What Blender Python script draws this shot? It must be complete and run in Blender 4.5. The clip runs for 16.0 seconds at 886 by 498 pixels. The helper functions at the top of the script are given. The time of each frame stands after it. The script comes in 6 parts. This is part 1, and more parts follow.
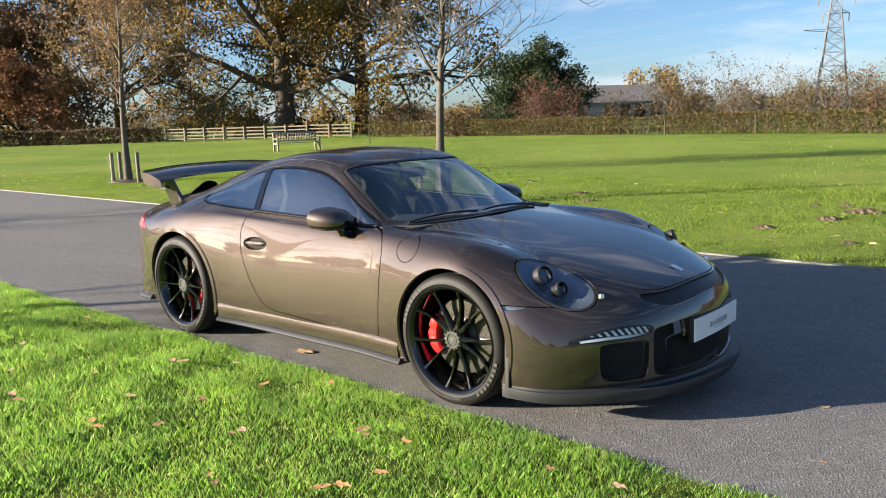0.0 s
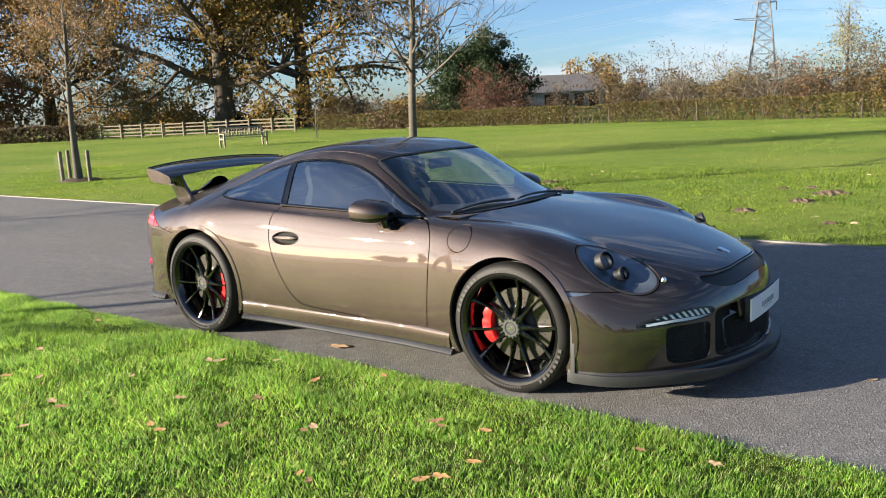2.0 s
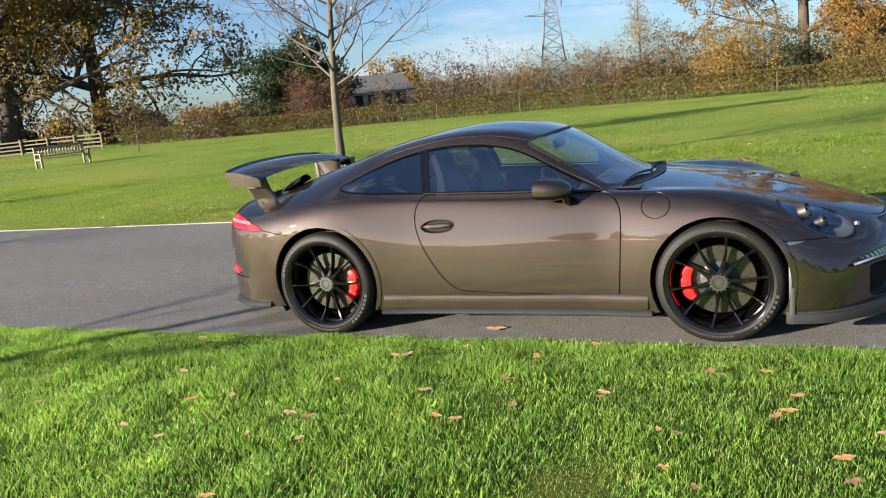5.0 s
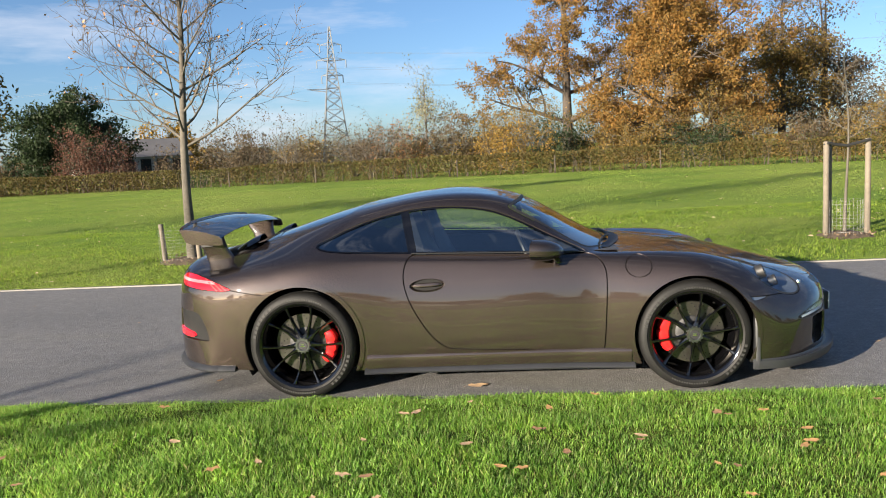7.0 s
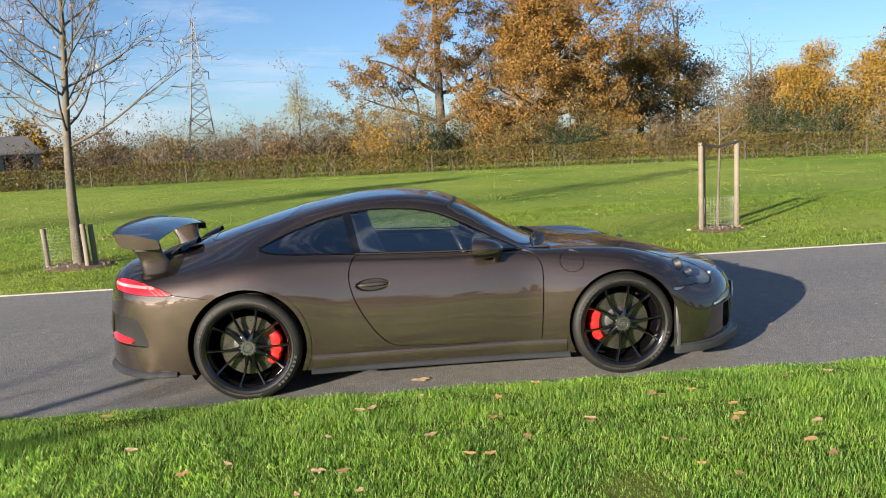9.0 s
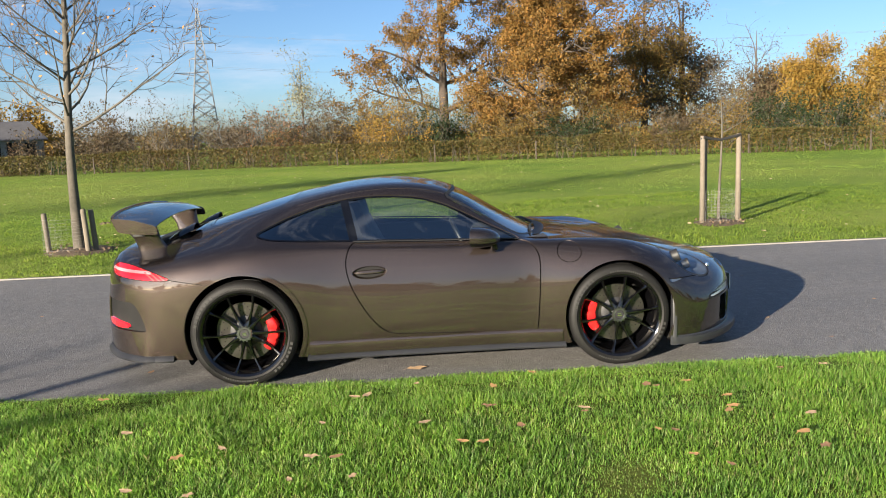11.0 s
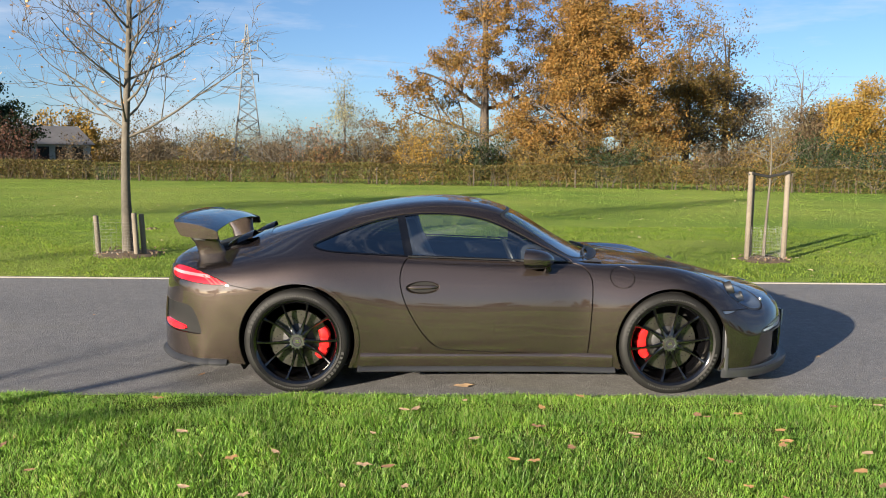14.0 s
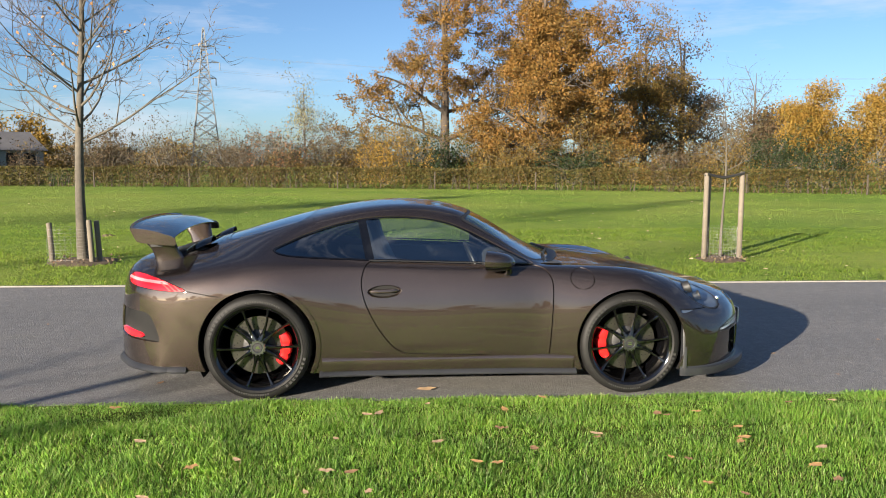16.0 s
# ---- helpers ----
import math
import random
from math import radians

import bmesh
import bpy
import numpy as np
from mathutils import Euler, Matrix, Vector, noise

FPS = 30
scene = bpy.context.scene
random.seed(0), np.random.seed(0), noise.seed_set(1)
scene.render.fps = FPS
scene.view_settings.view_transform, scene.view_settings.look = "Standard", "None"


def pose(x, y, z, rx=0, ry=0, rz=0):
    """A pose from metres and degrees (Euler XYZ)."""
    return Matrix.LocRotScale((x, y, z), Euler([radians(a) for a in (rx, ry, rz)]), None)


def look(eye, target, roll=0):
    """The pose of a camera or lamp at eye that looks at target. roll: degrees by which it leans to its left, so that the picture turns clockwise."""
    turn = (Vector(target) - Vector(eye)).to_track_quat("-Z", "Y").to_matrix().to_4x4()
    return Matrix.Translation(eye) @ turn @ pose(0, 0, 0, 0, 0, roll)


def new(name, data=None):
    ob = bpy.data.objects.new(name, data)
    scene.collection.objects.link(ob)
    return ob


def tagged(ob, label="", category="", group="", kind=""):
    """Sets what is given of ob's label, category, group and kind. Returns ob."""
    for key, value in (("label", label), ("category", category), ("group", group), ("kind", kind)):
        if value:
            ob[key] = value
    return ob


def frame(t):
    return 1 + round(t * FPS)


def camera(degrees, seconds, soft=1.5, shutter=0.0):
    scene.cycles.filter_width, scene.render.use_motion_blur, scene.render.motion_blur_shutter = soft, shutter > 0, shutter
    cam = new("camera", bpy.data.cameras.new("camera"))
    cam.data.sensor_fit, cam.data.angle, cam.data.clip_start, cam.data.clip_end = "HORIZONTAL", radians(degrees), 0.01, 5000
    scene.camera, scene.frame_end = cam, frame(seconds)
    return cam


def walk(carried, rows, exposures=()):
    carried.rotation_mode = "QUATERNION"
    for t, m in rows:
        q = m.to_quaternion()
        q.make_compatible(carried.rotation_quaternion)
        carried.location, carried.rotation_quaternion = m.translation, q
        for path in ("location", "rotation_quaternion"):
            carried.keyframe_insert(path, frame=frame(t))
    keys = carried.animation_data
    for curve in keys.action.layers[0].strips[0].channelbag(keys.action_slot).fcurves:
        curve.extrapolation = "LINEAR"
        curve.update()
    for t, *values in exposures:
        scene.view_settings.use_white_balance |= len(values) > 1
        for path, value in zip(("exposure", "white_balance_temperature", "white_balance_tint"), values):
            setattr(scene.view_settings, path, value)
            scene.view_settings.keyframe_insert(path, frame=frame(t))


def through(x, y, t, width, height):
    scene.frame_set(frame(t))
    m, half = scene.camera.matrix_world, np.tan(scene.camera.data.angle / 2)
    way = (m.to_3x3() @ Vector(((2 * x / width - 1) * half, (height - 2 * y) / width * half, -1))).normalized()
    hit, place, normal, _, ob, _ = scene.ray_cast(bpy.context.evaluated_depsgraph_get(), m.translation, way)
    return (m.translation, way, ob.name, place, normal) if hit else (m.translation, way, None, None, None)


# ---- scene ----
cam = camera(58.2, 16.0, soft=1.0)
PATH = [
    (0, (3.765, -3.835, 1.453), (2.47, -2.347, 1.125), -1.8),
    (0.5, (3.795, -3.874, 1.462), (2.512, -2.377, 1.125), -2.0),
    (1, (3.776, -3.933, 1.473), (2.508, -2.426, 1.124), -2.1),
    (1.5, (3.601, -3.999, 1.47), (2.381, -2.455, 1.113), -2.3),
    (2, (3.304, -4.19, 1.46), (2.126, -2.613, 1.107), -2.7),
    (2.5, (3.055, -4.336, 1.442), (1.884, -2.754, 1.084), -3.4),
    (3, (2.71, -4.456, 1.431), (1.571, -2.854, 1.063), -4.5),
    (3.5, (2.437, -4.692, 1.441), (1.351, -3.057, 1.058), -5.6),
    (3.7, (2.315, -4.793, 1.462), (1.256, -3.142, 1.071), -6.0),
    (5.8, (0.947, -5.526, 1.504), (0.427, -3.625, 1.168), -4.5),
    (6, (0.806, -5.56, 1.508), (0.343, -3.64, 1.193), -4.2),
    (6.5, (0.493, -5.675, 1.532), (0.165, -3.722, 1.255), -3.5),
    (7, (0.214, -5.769, 1.542), (0.009, -3.795, 1.294), -3.0),
    (7.5, (0.018, -5.773, 1.558), (-0.076, -3.79, 1.319), -2.7),
    (8, (-0.116, -5.844, 1.579), (-0.114, -3.859, 1.335), -2.7),
    (8.5, (-0.253, -5.915, 1.576), (-0.178, -3.933, 1.321), -2.9),
    (9, (-0.245, -5.953, 1.591), (-0.127, -3.974, 1.324), -2.9),
    (11.5, (-0.213, -5.96, 1.574), (-0.113, -3.984, 1.284), -1.7),
    (12, (-0.258, -5.964, 1.57), (-0.186, -3.985, 1.295), -0.7),
    (12.5, (-0.319, -5.97, 1.552), (-0.281, -3.987, 1.294), 0.1),
    (13, (-0.36, -5.996, 1.552), (-0.342, -4.01, 1.31), 0.6),
    (13.5, (-0.366, -5.996, 1.551), (-0.348, -4.01, 1.318), 0.7),
    (14, (-0.366, -6.003, 1.549), (-0.333, -4.017, 1.319), 0.6),
    (14.5, (-0.364, -6.006, 1.551), (-0.304, -4.02, 1.323), 0.4),
    (15, (-0.362, -5.999, 1.542), (-0.276, -4.014, 1.318), 0.3),
    (15.5, (-0.368, -6.007, 1.548), (-0.257, -4.022, 1.325), 0.2),
    (16, (-0.36, -6.004, 1.549), (-0.232, -4.021, 1.328), 0.2),
]
walk(cam, [(t, look(eye, target, roll)) for t, eye, target, roll in PATH], [(0.0, 2.04), (3.5, 1.97), (7.0, 1.86), (16.0, 1.80)])

# ---------------------------------------------------------------- world, sun
world = bpy.data.worlds.new("world")
scene.world = world
world.use_nodes = True
wn = world.node_tree.nodes
wl = world.node_tree.links
SUN_EL, SUN_AZ = 13.0, 228.5          # the sun's height, and the bearing from which it shines (degrees from +x)
sky = wn.new("ShaderNodeTexSky")
sky.sky_type = "NISHITA"
sky.sun_disc = False
sky.sun_elevation = radians(SUN_EL)
sky.sun_rotation = radians(90.0 - SUN_AZ)
sky.altitude, sky.air_density, sky.dust_density, sky.ozone_density = 60, 0.74, 0.8, 3.4
# thin grey cloud streaks in the blue
tc = wn.new("ShaderNodeTexCoord")
cm = wn.new("ShaderNodeMapping")
cm.inputs["Scale"].default_value = (1.6, 1.6, 9.0)
cn = wn.new("ShaderNodeTexNoise")
cn.inputs["Scale"].default_value = 1.7
cn.inputs["Detail"].default_value = 6.0
cn.inputs["Roughness"].default_value = 0.62
cr = wn.new("ShaderNodeValToRGB")
cr.color_ramp.elements[0].position, cr.color_ramp.elements[1].position = 0.51, 0.80
cr.color_ramp.elements[1].color = (0.75, 0.75, 0.75, 1)
cx = wn.new("ShaderNodeMixRGB")
cx.inputs["Color2"].default_value = (5.0, 5.2, 5.8, 1)
wl.new(tc.outputs["Generated"], cm.inputs["Vector"])
wl.new(cm.outputs["Vector"], cn.inputs["Vector"])
wl.new(cn.outputs["Fac"], cr.inputs["Fac"])
wl.new(cr.outputs["Color"], cx.inputs["Fac"])
wl.new(sky.outputs["Color"], cx.inputs["Color1"])
wl.new(cx.outputs["Color"], wn["Background"].inputs["Color"])
wn["Background"].inputs["Strength"].default_value = 0.051

sun = new("sun", bpy.data.lights.new("sun", "SUN"))
sun.data.energy = 5.0
sun.data.angle = radians(0.55)
sun.data.color = (1.0, 0.87, 0.70)
a, e = radians(SUN_AZ), radians(SUN_EL)
sun.matrix_world = look((60 * math.cos(a), 60 * math.sin(a), 60 * math.tan(e)), (0, 0, 0))

# ---------------------------------------------------------------- materials


class Mat:
    """A node material with a principled shader and a few shorthands."""

    def __init__(self, name, colour=(0.5, 0.5, 0.5), rough=0.5, metal=0.0, **more):
        self.m = bpy.data.materials.new(name)
        self.m.use_nodes = True
        self.t = self.m.node_tree
        self.p = self.t.nodes["Principled BSDF"]
        self.set("Base Color", (*colour, 1)).set("Roughness", rough).set("Metallic", metal)
        for key, value in more.items():
            self.set(key.replace("_", " "), value)

    def set(self, key, value):
        self.p.inputs[key].default_value = value
        return self

    def node(self, kind, **inputs):
        n = self.t.nodes.new(kind)
        for key, value in inputs.items():
            n.inputs[key.replace("_", " ")].default_value = value
        return n

    def link(self, a, b):
        self.t.links.new(a, b)
        return self

    def noise(self, scale, detail=4.0, rough=0.6, stretch=(1, 1, 1)):
        c = self.node("ShaderNodeTexCoord")
        m = self.node("ShaderNodeMapping", Scale=stretch)
        n = self.node("ShaderNodeTexNoise", Scale=scale, Detail=detail, Roughness=rough)
        self.link(c.outputs["Object"], m.inputs["Vector"]).link(m.outputs["Vector"], n.inputs["Vector"])
        return n.outputs["Fac"]

    def ramp(self, fac, *stops):
        r = self.node("ShaderNodeValToRGB")
        while len(r.color_ramp.elements) < len(stops):
            r.color_ramp.elements.new(0.5)
        for el, (at, c) in zip(r.color_ramp.elements, stops):
            el.position, el.color = at, (*c, 1)
        self.link(fac, r.inputs["Fac"])
        return r.outputs["Color"]

    def mix(self, fac, a, b, how="MIX"):
        n = self.t.nodes.new("ShaderNodeMixRGB")
        n.blend_type = how
        for key, v in (("Fac", fac), ("Color1", a), ("Color2", b)):
            if hasattr(v, "links"):
                self.link(v, n.inputs[key])
            else:
                n.inputs[key].default_value = v if isinstance(v, float) else (*v, 1)
        return n.outputs["Color"]

    def base(self, colour):
        return self.link(colour, self.p.inputs["Base Color"])

    def bump(self, height, strength=0.3, distance=0.01):
        b = self.node("ShaderNodeBump", Strength=strength, Distance=distance)
        self.link(height, b.inputs["Height"]).link(b.outputs["Normal"], self.p.inputs["Normal"])
        return self

    def island(self):
        return self.node("ShaderNodeNewGeometry").outputs["Random Per Island"]

    def one(self):
        return self.node("ShaderNodeObjectInfo").outputs["Random"]


def plain(name, colour, rough=0.5, metal=0.0, scale=30.0, vary=0.25, bump=0.0, **more):
    """A surface whose colour wanders a little at two scales."""
    s = Mat(name, colour, rough, metal, **more)
    lo, hi = [c * (1 - vary) for c in colour], [min(1, c * (1 + vary)) for c in colour]
    fine = s.noise(scale, 6.0)
    wide = s.noise(scale / 9.0, 3.0)
    s.base(s.mix(0.5, s.ramp(fine, (0.3, lo), (0.7, hi)), s.ramp(wide, (0.3, lo), (0.7, hi))))
    if bump:
        s.bump(fine, bump, 0.004)
    return s.m


def leafy(name, colours, rough=0.6, gloss=0.25, through=0.35, patch=None):
    """Leaves or blades: each island its own colour, some light passing through. patch: (size, low, high) tints that wander from clump to clump."""
    s = Mat(name, colours[0], rough)
    n = len(colours)
    col = s.ramp(s.island(), *[(i / max(1, n - 1), c) for i, c in enumerate(colours)])
    if patch:
        col = s.mix(1.0, col, s.ramp(s.noise(patch[0], 4.0, 0.6), (0.32, patch[1]), (0.68, patch[2])), "MULTIPLY")
    s.base(col)
    s.set("Specular IOR Level", gloss)
    tr = s.node("ShaderNodeBsdfTranslucent")
    s.link(col, tr.inputs["Color"])
    mx = s.node("ShaderNodeMixShader", Fac=through)
    out = s.t.nodes["Material Output"]
    s.link(s.p.outputs["BSDF"], mx.inputs[1]).link(tr.outputs["BSDF"], mx.inputs[2]).link(mx.outputs["Shader"], out.inputs["Surface"])
    return s.m


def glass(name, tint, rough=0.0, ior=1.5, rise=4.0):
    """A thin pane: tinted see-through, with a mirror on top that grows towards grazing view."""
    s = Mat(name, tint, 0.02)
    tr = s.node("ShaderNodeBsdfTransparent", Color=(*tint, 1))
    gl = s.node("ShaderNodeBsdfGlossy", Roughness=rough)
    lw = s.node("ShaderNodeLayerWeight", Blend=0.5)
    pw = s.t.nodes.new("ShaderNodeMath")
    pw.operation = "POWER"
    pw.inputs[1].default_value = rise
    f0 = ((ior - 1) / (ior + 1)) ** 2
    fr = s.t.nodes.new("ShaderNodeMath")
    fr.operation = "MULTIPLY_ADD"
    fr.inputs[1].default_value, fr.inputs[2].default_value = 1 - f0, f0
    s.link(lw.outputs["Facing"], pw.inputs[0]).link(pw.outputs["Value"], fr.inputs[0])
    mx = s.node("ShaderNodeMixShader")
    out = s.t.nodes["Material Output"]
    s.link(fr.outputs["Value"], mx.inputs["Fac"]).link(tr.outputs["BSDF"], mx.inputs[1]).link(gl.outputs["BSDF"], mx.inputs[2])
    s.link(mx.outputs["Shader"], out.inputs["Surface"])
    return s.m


def make_paint():
    s = Mat("brown_metallic_paint", (0.039, 0.0298, 0.0262), 0.61, 1.0)
    fl = s.node("ShaderNodeTexVoronoi", Scale=1400.0)
    c = s.node("ShaderNodeTexCoord")
    s.link(c.outputs["Object"], fl.inputs["Vector"])
    s.base(s.mix(0.35, (0.039, 0.0298, 0.0262), s.ramp(fl.outputs["Color"], (0.0, (0.014, 0.011, 0.009)), (1.0, (0.076, 0.058, 0.050)))))
    s.set("Coat Weight", 1.0).set("Coat Roughness", 0.015).set("Coat IOR", 1.74)
    return s.m


def make_asphalt():
    s = Mat("asphalt", (0.05, 0.05, 0.05), 0.75)
    c = s.node("ShaderNodeTexCoord")
    st = s.node("ShaderNodeTexVoronoi", Scale=115.0)
    s.link(c.outputs["Object"], st.inputs["Vector"])
    wide = s.noise(0.45, 4.0, 0.6, (0.5, 1.6, 1))
    mid = s.noise(9.0, 5.0)
    grain = s.ramp(st.outputs["Color"], (0.0, (0.07, 0.07, 0.072)), (0.8, (0.155, 0.152, 0.150)), (0.97, (0.23, 0.23, 0.22)), (1.0, (0.5, 0.49, 0.46)))
    worn = s.ramp(wide, (0.3, (0.95, 0.95, 0.96)), (0.7, (1.25, 1.23, 1.2)))
    s.base(s.mix(1.0, s.mix(1.0, grain, worn, "MULTIPLY"), s.ramp(mid, (0.3, (0.85, 0.85, 0.85)), (0.7, (1.15, 1.15, 1.15))), "MULTIPLY"))
    moss = s.ramp(s.noise(0.3, 5.0, 0.65, (0.5, 1.3, 1)), (0.58, (0.0, 0.0, 0.0)), (0.74, (0.4, 0.4, 0.4)))
    plain_col = s.p.inputs["Base Color"].links[0].from_socket
    s.base(s.mix(moss, plain_col, (0.13, 0.125, 0.06)))
    s.bump(st.outputs["Distance"], 0.7, 0.004)
    s.set("Specular IOR Level", 0.6)
    return s.m


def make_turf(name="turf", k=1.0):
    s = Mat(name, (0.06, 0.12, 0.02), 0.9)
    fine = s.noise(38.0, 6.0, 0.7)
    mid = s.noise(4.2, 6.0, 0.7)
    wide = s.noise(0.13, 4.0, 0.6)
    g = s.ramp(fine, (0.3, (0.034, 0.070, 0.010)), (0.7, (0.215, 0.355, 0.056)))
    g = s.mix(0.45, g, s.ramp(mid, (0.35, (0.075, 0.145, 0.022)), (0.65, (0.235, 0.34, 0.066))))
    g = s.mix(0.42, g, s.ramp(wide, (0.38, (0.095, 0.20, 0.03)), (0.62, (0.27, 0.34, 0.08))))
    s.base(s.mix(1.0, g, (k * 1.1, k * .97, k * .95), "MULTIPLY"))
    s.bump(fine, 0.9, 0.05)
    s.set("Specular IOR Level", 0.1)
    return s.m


PAINT = make_paint()
ASPHALT = make_asphalt()
TURF = make_turf()
# turf with its colour darkened to stand for shade among the verge blades
SHADED_TURF = make_turf("shaded_turf", 0.46)
BLADES = leafy("grass_blades", [(0.15, 0.31, 0.055), (0.22, 0.40, 0.066), (0.28, 0.46, 0.085), (0.17, 0.35, 0.06), (0.35, 0.45, 0.125), (0.24, 0.43, 0.075), (0.11, 0.24, 0.043), (0.42, 0.40, 0.20)], 0.42, 0.4, 0.58, (2.6, (0.93, 1.0, 0.96), (1.42, 1.36, 1.1)))
LAWN = leafy("lawn_blades", [(0.10, 0.19, 0.022), (0.145, 0.26, 0.032), (0.185, 0.31, 0.042), (0.125, 0.225, 0.028), (0.23, 0.28, 0.07)], 0.6, 0.2, 0.4, (0.9, (0.74, 0.76, 0.78), (1.42, 1.17, 1.05)))
LAMP_WHITE = plain("pale_lamp_plastic", (0.8, 0.82, 0.85), 0.2, 0.0, 30, 0.05)
BLACK_GLOSS = plain("gloss_black", (0.0025, 0.0025, 0.003), 0.10, 0.0, 40, 0.3, 0.0, Coat_Weight=0.6)
BLACK_PLASTIC = plain("black_plastic", (0.016, 0.016, 0.017), 0.5, 0.0, 60, 0.3, 0.1)
GREY_PLASTIC = plain("grey_trim_plastic", (0.019, 0.020, 0.023), 0.45, 0.0, 60, 0.2, 0.05)
VOID = plain("underbody_black", (0.004, 0.004, 0.004), 0.9, 0.0, 20, 0.3)
RUBBER = plain("tyre_rubber", (0.0072, 0.007, 0.0068), 0.62, 0.0, 35, 0.35, 0.15, Specular_IOR_Level=0.3)
MOULDED = plain("moulded_rubber_letters", (0.024, 0.0235, 0.023), 0.55, 0.0, 60, 0.2)
NUT = plain("dark_anodised_metal", (0.22, 0.22, 0.23), 0.28, 0.95)
CHROME = plain("bright_metal", (0.75, 0.75, 0.76), 0.14, 1.0, 20, 0.08)
HOUSING = plain("silver_lamp_housing", (0.17, 0.20, 0.245), 0.3, 0.6, 40, 0.2)
STEEL = plain("brake_steel", (0.085, 0.079, 0.070), 0.33, 0.85, 60, 0.2, 0.05)
RED = plain("red_calliper_paint", (0.62, 0.012, 0.014), 0.28, 0.0, 30, 0.15, 0.0, Coat_Weight=0.5)
SEAT = plain("dark_leather", (0.034, 0.034, 0.036), 0.55, 0.0, 50, 0.3, 0.2)
CABIN = plain("cabin_trim", (0.05, 0.051, 0.054), 0.7, 0.0, 50, 0.25, 0.1)
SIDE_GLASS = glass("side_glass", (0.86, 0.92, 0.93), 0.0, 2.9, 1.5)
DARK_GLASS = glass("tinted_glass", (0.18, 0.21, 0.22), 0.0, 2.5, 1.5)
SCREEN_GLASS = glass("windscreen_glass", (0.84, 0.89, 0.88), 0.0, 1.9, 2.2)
LAMP_GLASS = glass("lamp_glass", (0.86, 0.9, 0.94), 0.0, 1.45)
TAIL_RED = plain("red_lamp_plastic", (0.55, 0.010, 0.018), 0.08, 0.0, 40, 0.2, 0.0, Coat_Weight=1.0)
WHITE_PLATE = plain("white_plate", (0.78, 0.78, 0.80), 0.3, 0.0, 10, 0.03)
PLATE_GREY = plain("grey_print", (0.30, 0.33, 0.38), 0.5)
MESH_BLACK = plain("black_wire", (0.02, 0.02, 0.021), 0.4, 0.4)
BARK = plain("bark", (0.084, 0.074, 0.058), 0.9, 0.0, 18, 0.45, 0.6)
TWIG = plain("twig_bark", (0.082, 0.064, 0.048), 0.85, 0.0, 14, 0.35, 0.2)
DARK_BARK = plain("dark_bark", (0.06, 0.048, 0.038), 0.95, 0.0, 6, 0.4, 0.6)
OAK_LEAF = leafy("oak_leaves", [(0.20, 0.108, 0.030), (0.26, 0.140, 0.036), (0.14, 0.088, 0.026), (0.22, 0.118, 0.032), (0.10, 0.075, 0.024), (0.29, 0.165, 0.042)], patch=(0.5, (0.72, 0.78, 0.8), (1.2, 1.12, 1.0)))
OLIVE_LEAF = leafy("fading_oak_leaves", [(0.16, 0.115, 0.034), (0.25, 0.15, 0.042), (0.105, 0.09, 0.028), (0.20, 0.13, 0.036)], patch=(0.5, (0.75, 0.8, 0.8), (1.15, 1.1, 1.0)))
GOLD_LEAF = leafy("gold_leaves", [(0.30, 0.175, 0.035), (0.25, 0.145, 0.03), (0.19, 0.14, 0.03), (0.33, 0.20, 0.04)])
GREEN_LEAF = leafy("dark_green_leaves", [(0.018, 0.032, 0.012), (0.03, 0.05, 0.018), (0.024, 0.04, 0.014)])
RED_LEAF = leafy("russet_leaves", [(0.28, 0.13, 0.07), (0.34, 0.17, 0.09), (0.22, 0.115, 0.06), (0.32, 0.19, 0.09)])
DULL_RED_LEAF = leafy("dull_red_leaves", [(0.11, 0.05, 0.035), (0.14, 0.07, 0.045), (0.08, 0.045, 0.03)])
BROWN_LEAF = leafy("brown_scrub", [(0.10, 0.07, 0.045), (0.14, 0.095, 0.055), (0.075, 0.06, 0.035), (0.12, 0.10, 0.05)])
HEDGE_LEAF = leafy("hedge_leaves", [(0.085, 0.095, 0.026), (0.15, 0.125, 0.036), (0.065, 0.085, 0.022), (0.19, 0.135, 0.055), (0.115, 0.125, 0.034)], patch=(0.35, (0.66, 0.53, 0.50), (0.92, 0.90, 0.85)))
PALE_LEAF = leafy("pale_birch_leaves", [(0.20, 0.19, 0.10), (0.26, 0.25, 0.16), (0.15, 0.15, 0.07)])
TAN_LEAF = leafy("tan_leaves", [(0.30, 0.19, 0.10), (0.24, 0.14, 0.08), (0.34, 0.24, 0.13), (0.20, 0.13, 0.05)])
DRY_LEAF = leafy("fallen_leaves", [(0.36, 0.21, 0.10), (0.28, 0.14, 0.06), (0.44, 0.30, 0.17), (0.20, 0.10, 0.05)], 0.75, 0.2, 0.2)
PALE_FALLEN = leafy("pale_fallen_leaves", [(0.52, 0.43, 0.27), (0.42, 0.31, 0.17), (0.60, 0.52, 0.36), (0.36, 0.24, 0.12)], 0.75, 0.2, 0.2)
LITTER = leafy("brown_litter", [(0.15, 0.10, 0.065), (0.20, 0.135, 0.085), (0.11, 0.08, 0.055), (0.26, 0.19, 0.13)], 0.8, 0.2, 0.2)
SOIL = plain("bare_soil", (0.085, 0.060, 0.038), 0.95, 0.0, 40, 0.5, 0.8)
STAKE_WOOD = plain("pale_stake_wood", (0.145, 0.122, 0.092), 0.8, 0.0, 22, 0.3, 0.4)
